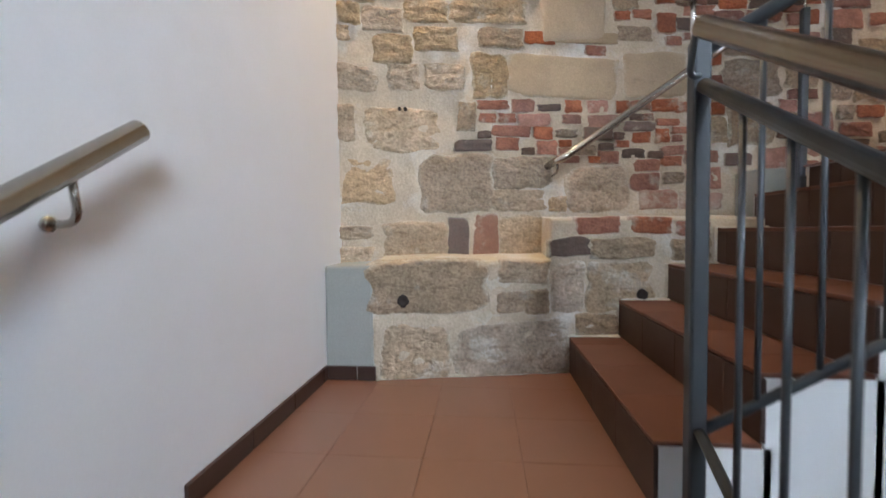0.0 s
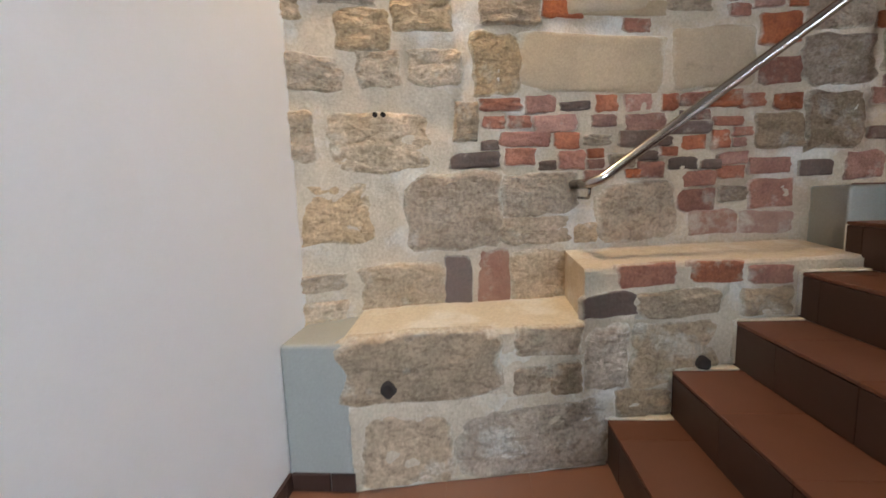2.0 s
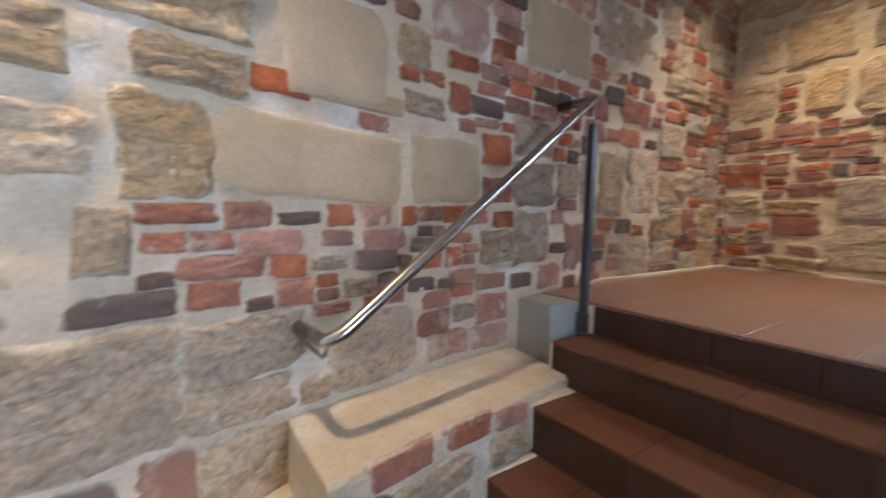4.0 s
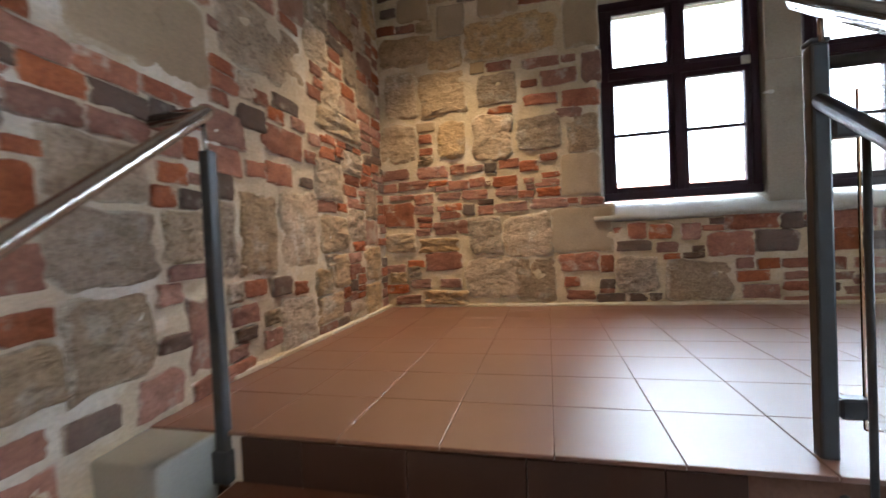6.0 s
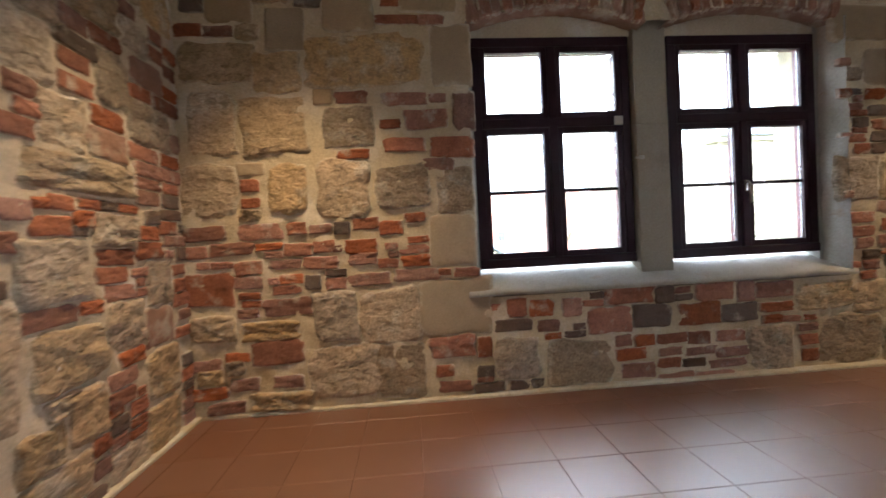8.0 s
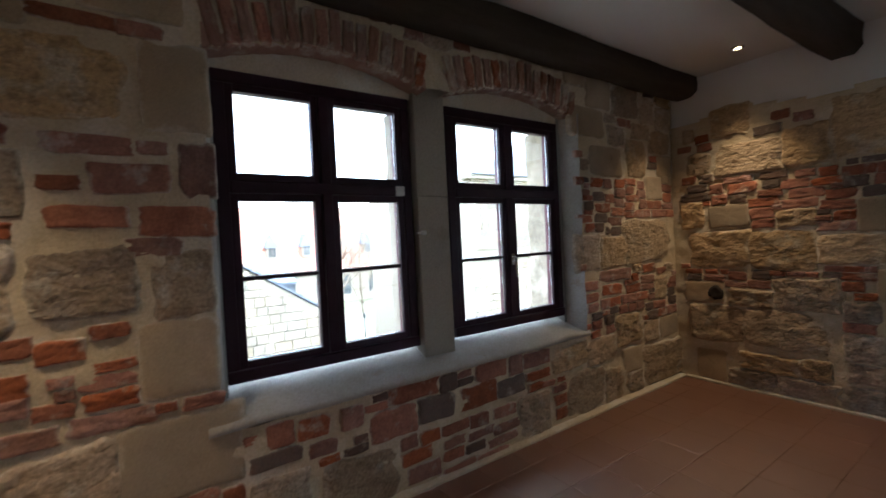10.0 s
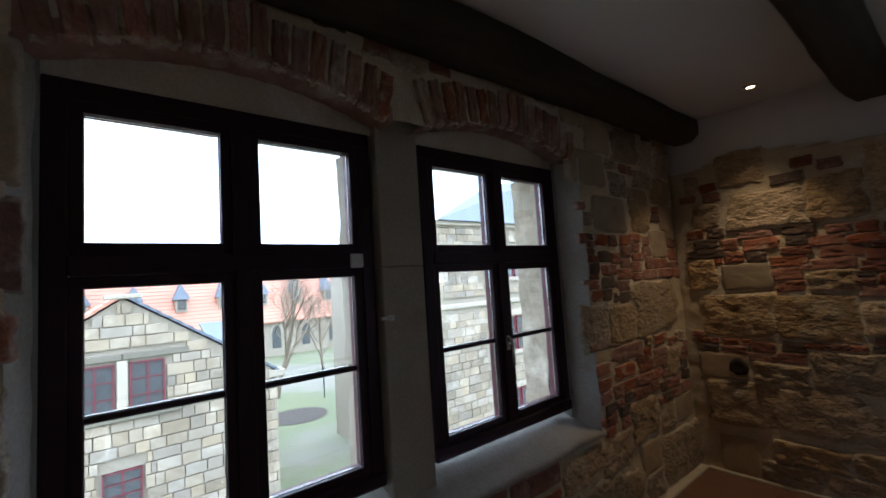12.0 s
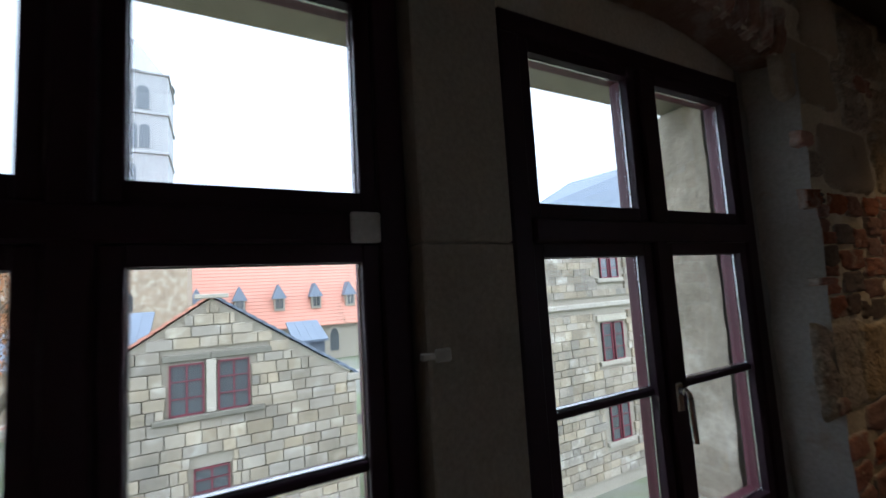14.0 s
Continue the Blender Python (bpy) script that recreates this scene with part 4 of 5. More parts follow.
for z in (12.5, 15.6, 20.3, 25.1, 30.1):
    part("cornice", box(TX - 0.2, TX + 8.4, 4.9, 13.5, z, z + 0.3, 0.05), TOWER_STONE, tower)
bm = bmesh.new()
bmesh.ops.create_cone(bm, cap_ends=True, segments=24, radius1=4.6, radius2=0.4, depth=6, matrix=Matrix.Translation((TX + 4.1, 9.2, 33.3)))
part("roof", bm, TOWER_STONE, tower)


def arch_opening(parent, x, y, z, w, h, mat=FAR_GLASS):
    bm = bmesh.new()
    pts = [(y + w / 2 * math.cos(t), z + h - w / 2 + w / 2 * math.sin(t)) for t in [math.pi * j / 8 for j in range(9)]] + [(y - w / 2, z), (y + w / 2, z)]
    a = [bm.verts.new((x - 0.03, p, q)) for p, q in pts]
    c = [bm.verts.new((x - 0.06, p, q)) for p, q in pts]
    bm.faces.new(c)
    for k in range(len(pts)):
        bm.faces.new((a[k], a[(k + 1) % len(pts)], c[(k + 1) % len(pts)], c[k]))
    return part("belfry_opening", bm, mat, parent)


for z, ys, w, h in ((25.7, (7.6, 9.3, 11.0), 1.25, 2.9), (21.0, (7.4, 8.6, 10.0, 11.2), 1.0, 2.9), (16.8, (8.65, 9.95), 0.95, 2.2)):
    for y in ys:
        o = arch_opening(tower, TX, y, z, w, h, HAZY_HOLE)
        part("column", box(TX - 0.1, TX + 0.1, y - w / 2 - 0.15, y - w / 2 - 0.02, z, z + h * 0.75), TOWER_STONE, o)
chapel = thing("chapel", "low stone church aisle with a blue grey slate roof", "building")
part("nave_wall", box(38, 46, 2.0, 24, GROUND, 6.2), WARM_STONE, chapel)
part("aisle_wall", box(34, 37.99, 7.2, 24, GROUND, -0.3), WARM_STONE, chapel)
bm = bmesh.new()
n = 40
for k in range(n):
    y0, y1 = 7.0 + 17.2 * k / n, 7.0 + 17.2 * (k + 1) / n - 0.01
    v = [bm.verts.new(c) for c in ((33.6, y0, -0.5), (33.6, y1, -0.5), (38.0, y1, 1.9), (38.0, y0, 1.9), (33.6, y0, -0.38), (33.6, y1, -0.38), (38.0, y1, 2.0), (38.0, y0, 2.0))]
    for f in ((0, 1, 2, 3), (4, 5, 6, 7), (0, 1, 5, 4), (0, 3, 7, 4), (1, 2, 6, 5)):
        bm.faces.new([v[i] for i in f])
bmesh.ops.recalc_face_normals(bm, faces=bm.faces)
part("aisle_roof", bm, SLATE, chapel, "blue grey sheet roof with standing seams")
bm = bmesh.new()
v = [bm.verts.new(c) for c in ((37.6, 1.6, 6.0), (37.6, 24.2, 6.0), (42, 24.2, 8.6), (42, 1.6, 8.6), (46.4, 24.2, 6.0), (46.4, 1.6, 6.0))]
for f in ((0, 1, 2, 3), (3, 2, 4, 5), (0, 3, 5), (1, 4, 2)):
    bm.faces.new([v[i] for i in f])
part("nave_roof", bm, REDTILE, chapel)
for y in (9.1, 13.1, 17.1):
    arch_opening(chapel, 34, y, -2.6, 1.0, 1.7)
for y in (5.5, 9.5, 13.5):
    arch_opening(chapel, 38, y, 2.2, 0.8, 1.3)

# stone tower wing with a slate hip roof
SX = 13.0
wing = thing("stone_wing", "tall stone wing of small squared blocks with slate hipped roof", "building")
part("wall", box(SX, SX + 8, -18, -7.6, GROUND, 4.45), OUTJOINT, wing)
part("string_course", box(SX - 0.14, SX + 0.05, -18, -7.46, 1.62, 1.78, 0.03), PALE_STONE, wing)
part("eaves", box(SX - 0.22, SX + 0.3, -18, -7.4, 4.36, 4.52, 0.03), PALE_STONE, wing)
bm = bmesh.new()
v = [bm.verts.new(c) for c in ((SX - 0.35, -7.45, 4.5), (SX - 0.35, -22, 4.5), (SX + 4.0, -13.9, 6.95), (SX + 4.0, -22, 9.2), (SX + 8.3, -13.0, 4.5), (SX + 8.3, -22, 4.5))]
for f in ((0, 2, 3, 1), (0, 4, 2), (4, 5, 3, 2)):
    bm.faces.new([v[i] for i in f])
part("roof", bm, SLATE, wing)
WHOLES = [(-11.1, 0.53, 1.05, 1.25), (-11.1, -2.0, 0.95, 1.15), (-11.2, 3.05, 0.9, 1.0), (-14.6, 0.53, 1.05, 1.25)]
for y, z, w, h in WHOLES:
    part("surround", add_box(box(SX - 0.1, SX + 0.04, y - w / 2 - 0.16, y + w / 2 + 0.16, z + h / 2, z + h / 2 + 0.2, 0.01), SX - 0.12, SX + 0.04, y - w / 2 - 0.16, y + w / 2 + 0.16, z - h / 2 - 0.14, z - h / 2, 0.01), PALE_STONE, wing)
    far_window(wing, SX - 0.03, y - w / 4, z - h / 2, w * 0.42, h * 0.96, (1, 3))
    far_window(wing, SX - 0.03, y + w / 4, z - h / 2, w * 0.42, h * 0.96, (1, 3))

# bare trees
def tree(x, y, height, seed, leaves=0):
    rng = random.Random(seed)
    t = thing("tree", "bare winter tree with fine twigs" if not leaves else "tree with rusty brown leaves and bare limbs", "tree")
    trunk, twigs = bmesh.new(), bmesh.new()
    tips = []

    def grow(p, d, length, r, depth):
        pts = [p]
        q, dd = p.copy(), d.copy()
        for _ in range(4):
            dd = (dd + Vector((rng.uniform(-0.18, 0.18), rng.uniform(-0.18, 0.18), rng.uniform(-0.02, 0.12)))).normalized()
            q = q + dd * length / 4
            pts.append(q.copy())
        add_tube(trunk if depth < 2 else twigs, pts, r, 6 if depth < 2 else 3, False)
        if depth >= (5 if leaves else 6):
            tips.append(q)
            return
        for _ in range(rng.choice((3, 3, 4)) if depth else 6):
            s = rng.uniform(0.35, 1.0)
            o = pts[min(4, int(s * 4) + (1 if depth else 0))]
            side = Vector((rng.uniform(-1, 1), rng.uniform(-1, 1), rng.uniform(-0.1, 0.7))).normalized()
            grow(o, (dd * 0.55 + side * 0.75).normalized(), length * rng.uniform(0.5, 0.72), r * 0.52, depth + 1)

    grow(Vector((x, y, GROUND)), Vector((0, 0, 1)), height * 0.45, height * (0.018 if leaves else 0.012), 0)
    part("trunk", trunk, BARK, t)
    part("twigs", twigs, BARK, t)
    if leaves:
        bm = bmesh.new()
        low = [q for q in tips if q.z < 5.2]   # the top is bare
        for _ in range(leaves):
            c = rng.choice(low) + Vector((rng.gauss(0, 0.25), rng.gauss(0, 0.25), rng.gauss(0, 0.2)))
            a = Vector((rng.gauss(0, 1), rng.gauss(0, 1), rng.gauss(0, 1))).normalized() * 0.09
            b = Vector((rng.gauss(0, 1), rng.gauss(0, 1), rng.gauss(0, 1))).normalized() * 0.05
            bm.faces.new([bm.verts.new(c + e) for e in (a, b, -a, -b)])
        part("crown", bm, DRY_LEAF, t)
    return t


tree(30, -7.9, 11.0, 31)
tree(36, -13.5, 9.5, 8)
tree(24, 7.9, 15.0, 12, 9000)
lampost = thing("garden_lamp", "slim dark garden lamp post on the lawn", "lamp post")
part("post", tube([(27.6, -9.9, GROUND), (27.6, -9.9, GROUND + 1.6)], 0.04, 8), IRON, lampost)
part("head", tube([(27.6, -9.9, GROUND + 1.6), (27.6, -9.9, GROUND + 1.85)], 0.09, 10), IRON, lampost)

# ---- masonry ----
NORTH_1 = [
    ("S", -0.83, 1.72, 0.14, 0.06), ("S", -0.55, 1.67, 0.2, 0.15), ("S", -0.32, 1.73, 0.22, 0.12), ("G", 0.03, 1.74, 0.24, 0.1), ("B", 0.24, 1.75, 0.16, 0.06),
    ("D", 0.5, 1.76, 0.36, 0.05), ("B", 1, 1.75, 0.07, 0.04), ("B", 1.18, 1.67, 0.16, 0.12), ("D", 0.37, 1.54, 0.62, 0.22), ("D", 0.9, 1.56, 0.34, 0.24),
    ("B", 1.18, 1.5, 0.18, 0.1), ("S", -0.73, 1.5, 0.22, 0.12), ("S", -0.5, 1.52, 0.16, 0.13), ("S", -0.28, 1.53, 0.2, 0.13), ("S", -0.03, 1.54, 0.19, 0.23),
    ("S", -0.82, 1.26, 0.16, 0.18), ("S", -0.49, 1.24, 0.44, 0.23), ("S", -0.43, 1.39, 0.43, 0.06), ("B", -0.02, 1.38, 0.16, 0.04), ("B", 0.15, 1.38, 0.11, 0.06),
    ("K", 0.28, 1.38, 0.14, 0.06), ("B", 0.43, 1.38, 0.08, 0.06),
]
NORTH_2 = [
    ("B", 0.57, 1.38, 0.1, 0.06), ("B", 0.71, 1.38, 0.06, 0.06), ("B", 0.95, 1.39, 0.14, 0.06), ("B", 1.07, 1.38, 0.1, 0.05), ("B", -0.05, 1.31, 0.08, 0.04),
    ("B", 0.06, 1.31, 0.08, 0.04), ("B", 0.21, 1.3, 0.17, 0.06), ("B", 0.42, 1.31, 0.09, 0.04), ("B", 0.6, 1.3, 0.17, 0.06), ("B", -0.24, 1.31, 0.06, 0.05),
    ("G", -0.16, 1.32, 0.08, 0.15), ("B", 0.08, 1.24, 0.2, 0.05), ("B", 0.26, 1.23, 0.09, 0.06), ("G", 0.39, 1.23, 0.1, 0.03), ("K", 0.57, 1.23, 0.16, 0.06),
    ("B", 0.82, 1.21, 0.09, 0.05), ("B", 0.94, 1.22, 0.06, 0.07), ("K", -0.13, 1.16, 0.19, 0.05), ("B", 0.06, 1.17, 0.11, 0.06), ("B", 0.28, 1.15, 0.1, 0.07),
    ("B", 0.87, 1.15, 0.19, 0.06), ("G", 0.5, 1.14, 0.1, 0.05),
]
NORTH_3 = [
    ("S", -0.69, 0.96, 0.29, 0.23), ("G", -0.22, 0.95, 0.39, 0.31), ("G", 0.15, 1.01, 0.32, 0.17), ("G", 0.58, 0.92, 0.35, 0.24), ("B", 0.84, 0.96, 0.16, 0.09),
    ("B", 1.18, 0.98, 0.19, 0.12), ("P", 0.92, 0.86, 0.21, 0.1), ("P", 1.16, 0.85, 0.22, 0.09), ("G", 0.12, 0.86, 0.31, 0.11), ("S", -0.78, 0.69, 0.25, 0.06),
    ("S", -0.78, 0.56, 0.24, 0.1), ("S", -0.45, 0.63, 0.35, 0.22), ("K", -0.21, 0.64, 0.1, 0.24), ("P", -0.06, 0.65, 0.13, 0.25), ("S", 0.15, 0.64, 0.26, 0.25),
    ("G", 0.59, 0.76, 0.37, 0.06), ("G", 1.44, 1.54, 0.33, 0.2), ("G", 1.45, 1.29, 0.26, 0.24), ("B", 1.6, 1.09, 0.16, 0.11), ("G", 1.2, 1.25, 0.2, 0.14),
]
NORTH_MID_1 = [
    ("D", 0.43, 1.89, 0.35, 0.3), ("B", 0.21, 1.79, 0.11, 0.14), ("D", 0.04, 1.79, 0.16, 0.18), ("G", 0.73, 1.99, 0.13, 0.12), ("D", 1.63, 2.25, 0.53, 0.29),
    ("B", 0.71, 1.89, 0.07, 0.04), ("B", 0.82, 1.9, 0.09, 0.04), ("B", 0.98, 1.99, 0.15, 0.05), ("K", 1.11, 1.84, 0.19, 0.06), ("G", 0.78, 1.79, 0.18, 0.07),
    ("B", 0.99, 1.77, 0.09, 0.04), ("B", 0.96, 1.85, 0.09, 0.1), ("G", 1.52, 1.52, 0.37, 0.36), ("G", 2.17, 1.59, 0.23, 0.36), ("G", 2.5, 1.61, 0.32, 0.39),
    ("B", 2.35, 1.87, 0.18, 0.1), ("B", 1.82, 1.22, 0.17, 0.25), ("G", 1.54, 1.21, 0.28, 0.26),
]
NORTH_ROOM_1 = [
    ("B", 1.98, 2, 0.26, 0.13), ("B", 1.78, 1.88, 0.06, 0.07), ("B", 1.69, 1.78, 0.11, 0.06), ("B", 1.97, 1.87, 0.19, 0.1), ("K", 2.16, 2.09, 0.19, 0.09),
    ("B", 2.42, 1.89, 0.23, 0.12), ("B", 2.18, 1.87, 0.11, 0.06), ("B", 2.39, 2.03, 0.31, 0.13), ("D", 2.17, 1.58, 0.25, 0.34), ("G", 2.5, 1.59, 0.41, 0.35),
    ("B", 2.13, 1.79, 0.14, 0.05), ("K", 1.93, 1.77, 0.15, 0.09), ("G", 1.94, 1.56, 0.15, 0.3), ("B", 1.91, 1.35, 0.16, 0.11), ("B", 2.13, 1.35, 0.14, 0.06),
    ("K", 2.32, 1.34, 0.14, 0.08), ("B", 2.05, 1.25, 0.17, 0.07), ("B", 1.85, 1.15, 0.25, 0.19), ("G", 2.46, 1.14, 0.3, 0.24), ("B", 2.24, 1.11, 0.12, 0.07),
    ("G", 2.29, 2.45, 0.63, 0.3), ("G", 2.58, 2.29, 0.42, 0.27),
]
NORTH_ROOM_2 = [
    ("B", 1.82, 2.09, 0.13, 0.05), ("S", 3, 2.26, 0.56, 0.13), ("S", 2.88, 1.59, 0.34, 0.21),
]
PLINTH_1 = [
    ("G", -0.33, 0.43, 0.54, 0.23), ("G", 0.12, 0.49, 0.22, 0.1), ("G", 0.06, 0.35, 0.13, 0.09), ("G", 0.18, 0.35, 0.1, 0.11), ("G", 0.33, 0.41, 0.14, 0.23),
    ("G", 0.59, 0.41, 0.32, 0.24), ("G", -0.4, 0.12, 0.31, 0.27), ("G", 0.07, 0.13, 0.54, 0.25), ("G", 0.47, 0.23, 0.2, 0.1), ("S", 0.28, 0.72, 0.15, 0.07),
    ("B", 0.48, 0.71, 0.2, 0.07), ("B", 0.74, 0.71, 0.19, 0.07), ("B", 0.95, 0.69, 0.15, 0.06), ("K", 0.34, 0.61, 0.19, 0.08), ("G", 0.6, 0.6, 0.31, 0.09),
    ("G", 0.94, 0.59, 0.18, 0.1),
]
EAST_1 = [
    ("B", 2.58, 3.16, 0.13, 0.06), ("B", 2.42, 3.15, 0.14, 0.05), ("S", 2.44, 2.98, 0.38, 0.21), ("S", 2.13, 2.92, 0.25, 0.22), ("S", 1.63, 2.99, 0.64, 0.28),
    ("D", 1.14, 3, 0.21, 0.33), ("B", 1.44, 3.21, 0.23, 0.04), ("S", 2.48, 2.64, 0.24, 0.34), ("S", 2.15, 2.63, 0.34, 0.32), ("G", 1.75, 2.61, 0.27, 0.22),
    ("B", 1.42, 2.76, 0.24, 0.06), ("B", 1.23, 2.76, 0.08, 0.04), ("B", 1.3, 2.64, 0.23, 0.1), ("B", 1.08, 2.68, 0.11, 0.2), ("B", 1.69, 2.75, 0.2, 0.07),
    ("B", 1.51, 2.62, 0.1, 0.04), ("B", 1.43, 2.5, 0.22, 0.07), ("B", 1.16, 2.48, 0.23, 0.11), ("B", 1.24, 2.38, 0.17, 0.06), ("B", 1.09, 2.38, 0.09, 0.06),
    ("S", 2.52, 2.28, 0.29, 0.28), ("S", 2.1, 2.27, 0.2, 0.27),
]
EAST_2 = [
    ("G", 1.79, 2.26, 0.27, 0.31), ("G", 1.45, 2.27, 0.28, 0.24), ("G", 1.15, 2.23, 0.19, 0.25), ("D", 1.18, 1.94, 0.25, 0.29), ("B", 2.26, 2.04, 0.22, 0.08),
    ("B", 2.56, 2.04, 0.21, 0.07), ("B", 2.06, 2.05, 0.09, 0.06), ("B", 1.93, 2.04, 0.11, 0.04), ("K", 1.81, 2.04, 0.07, 0.06), ("B", 1.53, 2.03, 0.12, 0.07),
    ("B", 1.71, 1.93, 0.17, 0.07), ("B", 2.06, 1.93, 0.14, 0.06), ("B", 1.94, 1.85, 0.18, 0.06), ("B", 1.7, 1.86, 0.14, 0.06), ("B", 2.42, 1.95, 0.21, 0.06),
    ("B", 2.56, 1.9, 0.26, 0.06), ("B", 2.33, 1.84, 0.14, 0.07), ("B", 2.14, 1.85, 0.16, 0.04), ("B", 2.56, 1.73, 0.27, 0.18), ("B", 1.67, 1.74, 0.23, 0.06),
    ("B", 1.4, 1.75, 0.24, 0.06), ("K", 1.99, 1.74, 0.07, 0.07),
]
EAST_3 = [
    ("B", 2.34, 1.76, 0.13, 0.06), ("B", 2.13, 1.61, 0.26, 0.09), ("G", 1.87, 1.54, 0.23, 0.28), ("G", 1.56, 1.53, 0.32, 0.3), ("D", 1.18, 1.55, 0.4, 0.31),
    ("B", 1.21, 1.32, 0.25, 0.12), ("B", 1.02, 1.3, 0.07, 0.11), ("G", 1.82, 1.22, 0.4, 0.29), ("G", 1.51, 1.2, 0.27, 0.31), ("S", 2.54, 1.51, 0.23, 0.14),
    ("B", 2.2, 1.36, 0.27, 0.13), ("S", 2.23, 1.48, 0.29, 0.1), ("S", 2.19, 1.08, 0.32, 0.1), ("B", 2.58, 1.15, 0.18, 0.06), ("B", 1.26, 1.18, 0.09, 0.06),
]
EAST_SILL_1 = [
    ("K", 0.84, 1.42, 0.21, 0.06), ("B", 0.82, 1.52, 0.1, 0.1), ("B", 0.67, 1.51, 0.13, 0.09), ("B", 0.63, 1.4, 0.12, 0.06), ("B", 0.48, 1.5, 0.1, 0.1),
    ("B", 0.25, 1.41, 0.26, 0.15), ("K", -0.02, 1.42, 0.24, 0.13), ("B", -0.33, 1.41, 0.26, 0.13), ("K", -0.59, 1.4, 0.24, 0.1), ("B", -0.84, 1.42, 0.22, 0.05),
    ("B", -0.85, 1.36, 0.2, 0.03), ("B", 0.12, 1.55, 0.29, 0.09), ("K", -0.1, 1.54, 0.11, 0.09), ("B", -0.22, 1.55, 0.11, 0.1), ("B", -0.43, 1.54, 0.24, 0.1),
    ("B", -0.64, 1.53, 0.1, 0.12), ("B", -0.83, 1.53, 0.24, 0.09), ("B", 0.61, 1.58, 0.2, 0.04), ("G", 0.83, 1.22, 0.26, 0.24), ("G", 0.44, 1.17, 0.38, 0.27),
    ("G", -0.8, 1.16, 0.28, 0.29), ("B", 0.18, 1.28, 0.16, 0.06),
]
EAST_SILL_2 = [
    ("B", 0.03, 1.27, 0.11, 0.06), ("B", -0.14, 1.27, 0.19, 0.05), ("B", -0.32, 1.26, 0.13, 0.07), ("B", -0.53, 1.26, 0.18, 0.06), ("B", 0.08, 1.09, 0.2, 0.08),
    ("B", 0.12, 1.19, 0.18, 0.06), ("B", -0.13, 1.19, 0.13, 0.04), ("B", -0.33, 1.18, 0.19, 0.04), ("B", -0.54, 1.16, 0.2, 0.05), ("B", -0.12, 1.12, 0.13, 0.05),
    ("K", -0.28, 1.11, 0.13, 0.04), ("B", -0.5, 1.09, 0.24, 0.04), ("B", -0.16, 1.03, 0.21, 0.04), ("B", -0.41, 1.02, 0.25, 0.05), ("B", -1.05, 1.28, 0.13, 0.04),
    ("B", -1.06, 1.2, 0.11, 0.06), ("B", -1.06, 1.1, 0.1, 0.07), ("G", -1.42, 2.2, 0.28, 0.27), ("G", -1.41, 1.86, 0.26, 0.33), ("S", -1.78, 2.19, 0.38, 0.24),
    ("B", -1.76, 2.01, 0.41, 0.08), ("B", -1.71, 1.9, 0.25, 0.07),
]
EAST_SILL_3 = [
    ("B", -1.36, 2.72, 0.17, 0.05), ("B", -1.56, 2.73, 0.13, 0.06), ("B", -1.7, 2.73, 0.08, 0.06), ("D", -1.69, 2.9, 0.4, 0.22), ("D", -1.48, 3.18, 0.39, 0.21),
    ("G", -1.55, 1.45, 0.36, 0.19), ("S", -1.18, 1.47, 0.38, 0.16), ("S", -1.35, 1.19, 0.44, 0.3), ("S", -1.7, 1.16, 0.23, 0.25),
]
EAST_END_1 = [
    ("D", -1.72, 2.89, 0.42, 0.2), ("S", -2.12, 2.95, 0.27, 0.31), ("S", -2.25, 2.27, 0.72, 0.35), ("S", -1.94, 1.56, 0.38, 0.24), ("S", -2.46, 1.2, 0.67, 0.34),
]
SOUTH_1 = [
    ("S", 3.17, 2.89, 0.45, 0.25), ("S", 2.8, 2.92, 0.25, 0.29), ("S", 2.49, 2.99, 0.3, 0.42), ("S", 2.96, 2.15, 0.42, 0.3), ("S", 3.4, 2.16, 0.42, 0.31),
    ("S", 3.42, 1.53, 0.4, 0.3), ("S", 2.96, 1.53, 0.52, 0.3), ("S", 3.28, 3.21, 0.28, 0.23), ("S", 2.56, 2.15, 0.34, 0.2),
]
KNOWN = {"upper": NORTH_1 + NORTH_2 + NORTH_3 + NORTH_MID_1 + NORTH_ROOM_1 + NORTH_ROOM_2, "lower": PLINTH_1, "window": EAST_1 + EAST_2 + EAST_3 + EAST_SILL_1 + EAST_SILL_2 + EAST_SILL_3 + EAST_END_1, "end": SOUTH_1}


# rings of a stone from its root to its face: size, height, nearness to the joint
LEVELS = ((1.06, -0.9, 1.0), (1.0, 0.0, 1.0), (0.955, 0.5, 0.85), (0.89, 0.82, 0.6), (0.78, 1.0, 0.32), (0.6, 1.0, 0.12), (0.4, 1.0, 0.0), (0.2, 1.0, 0.0))


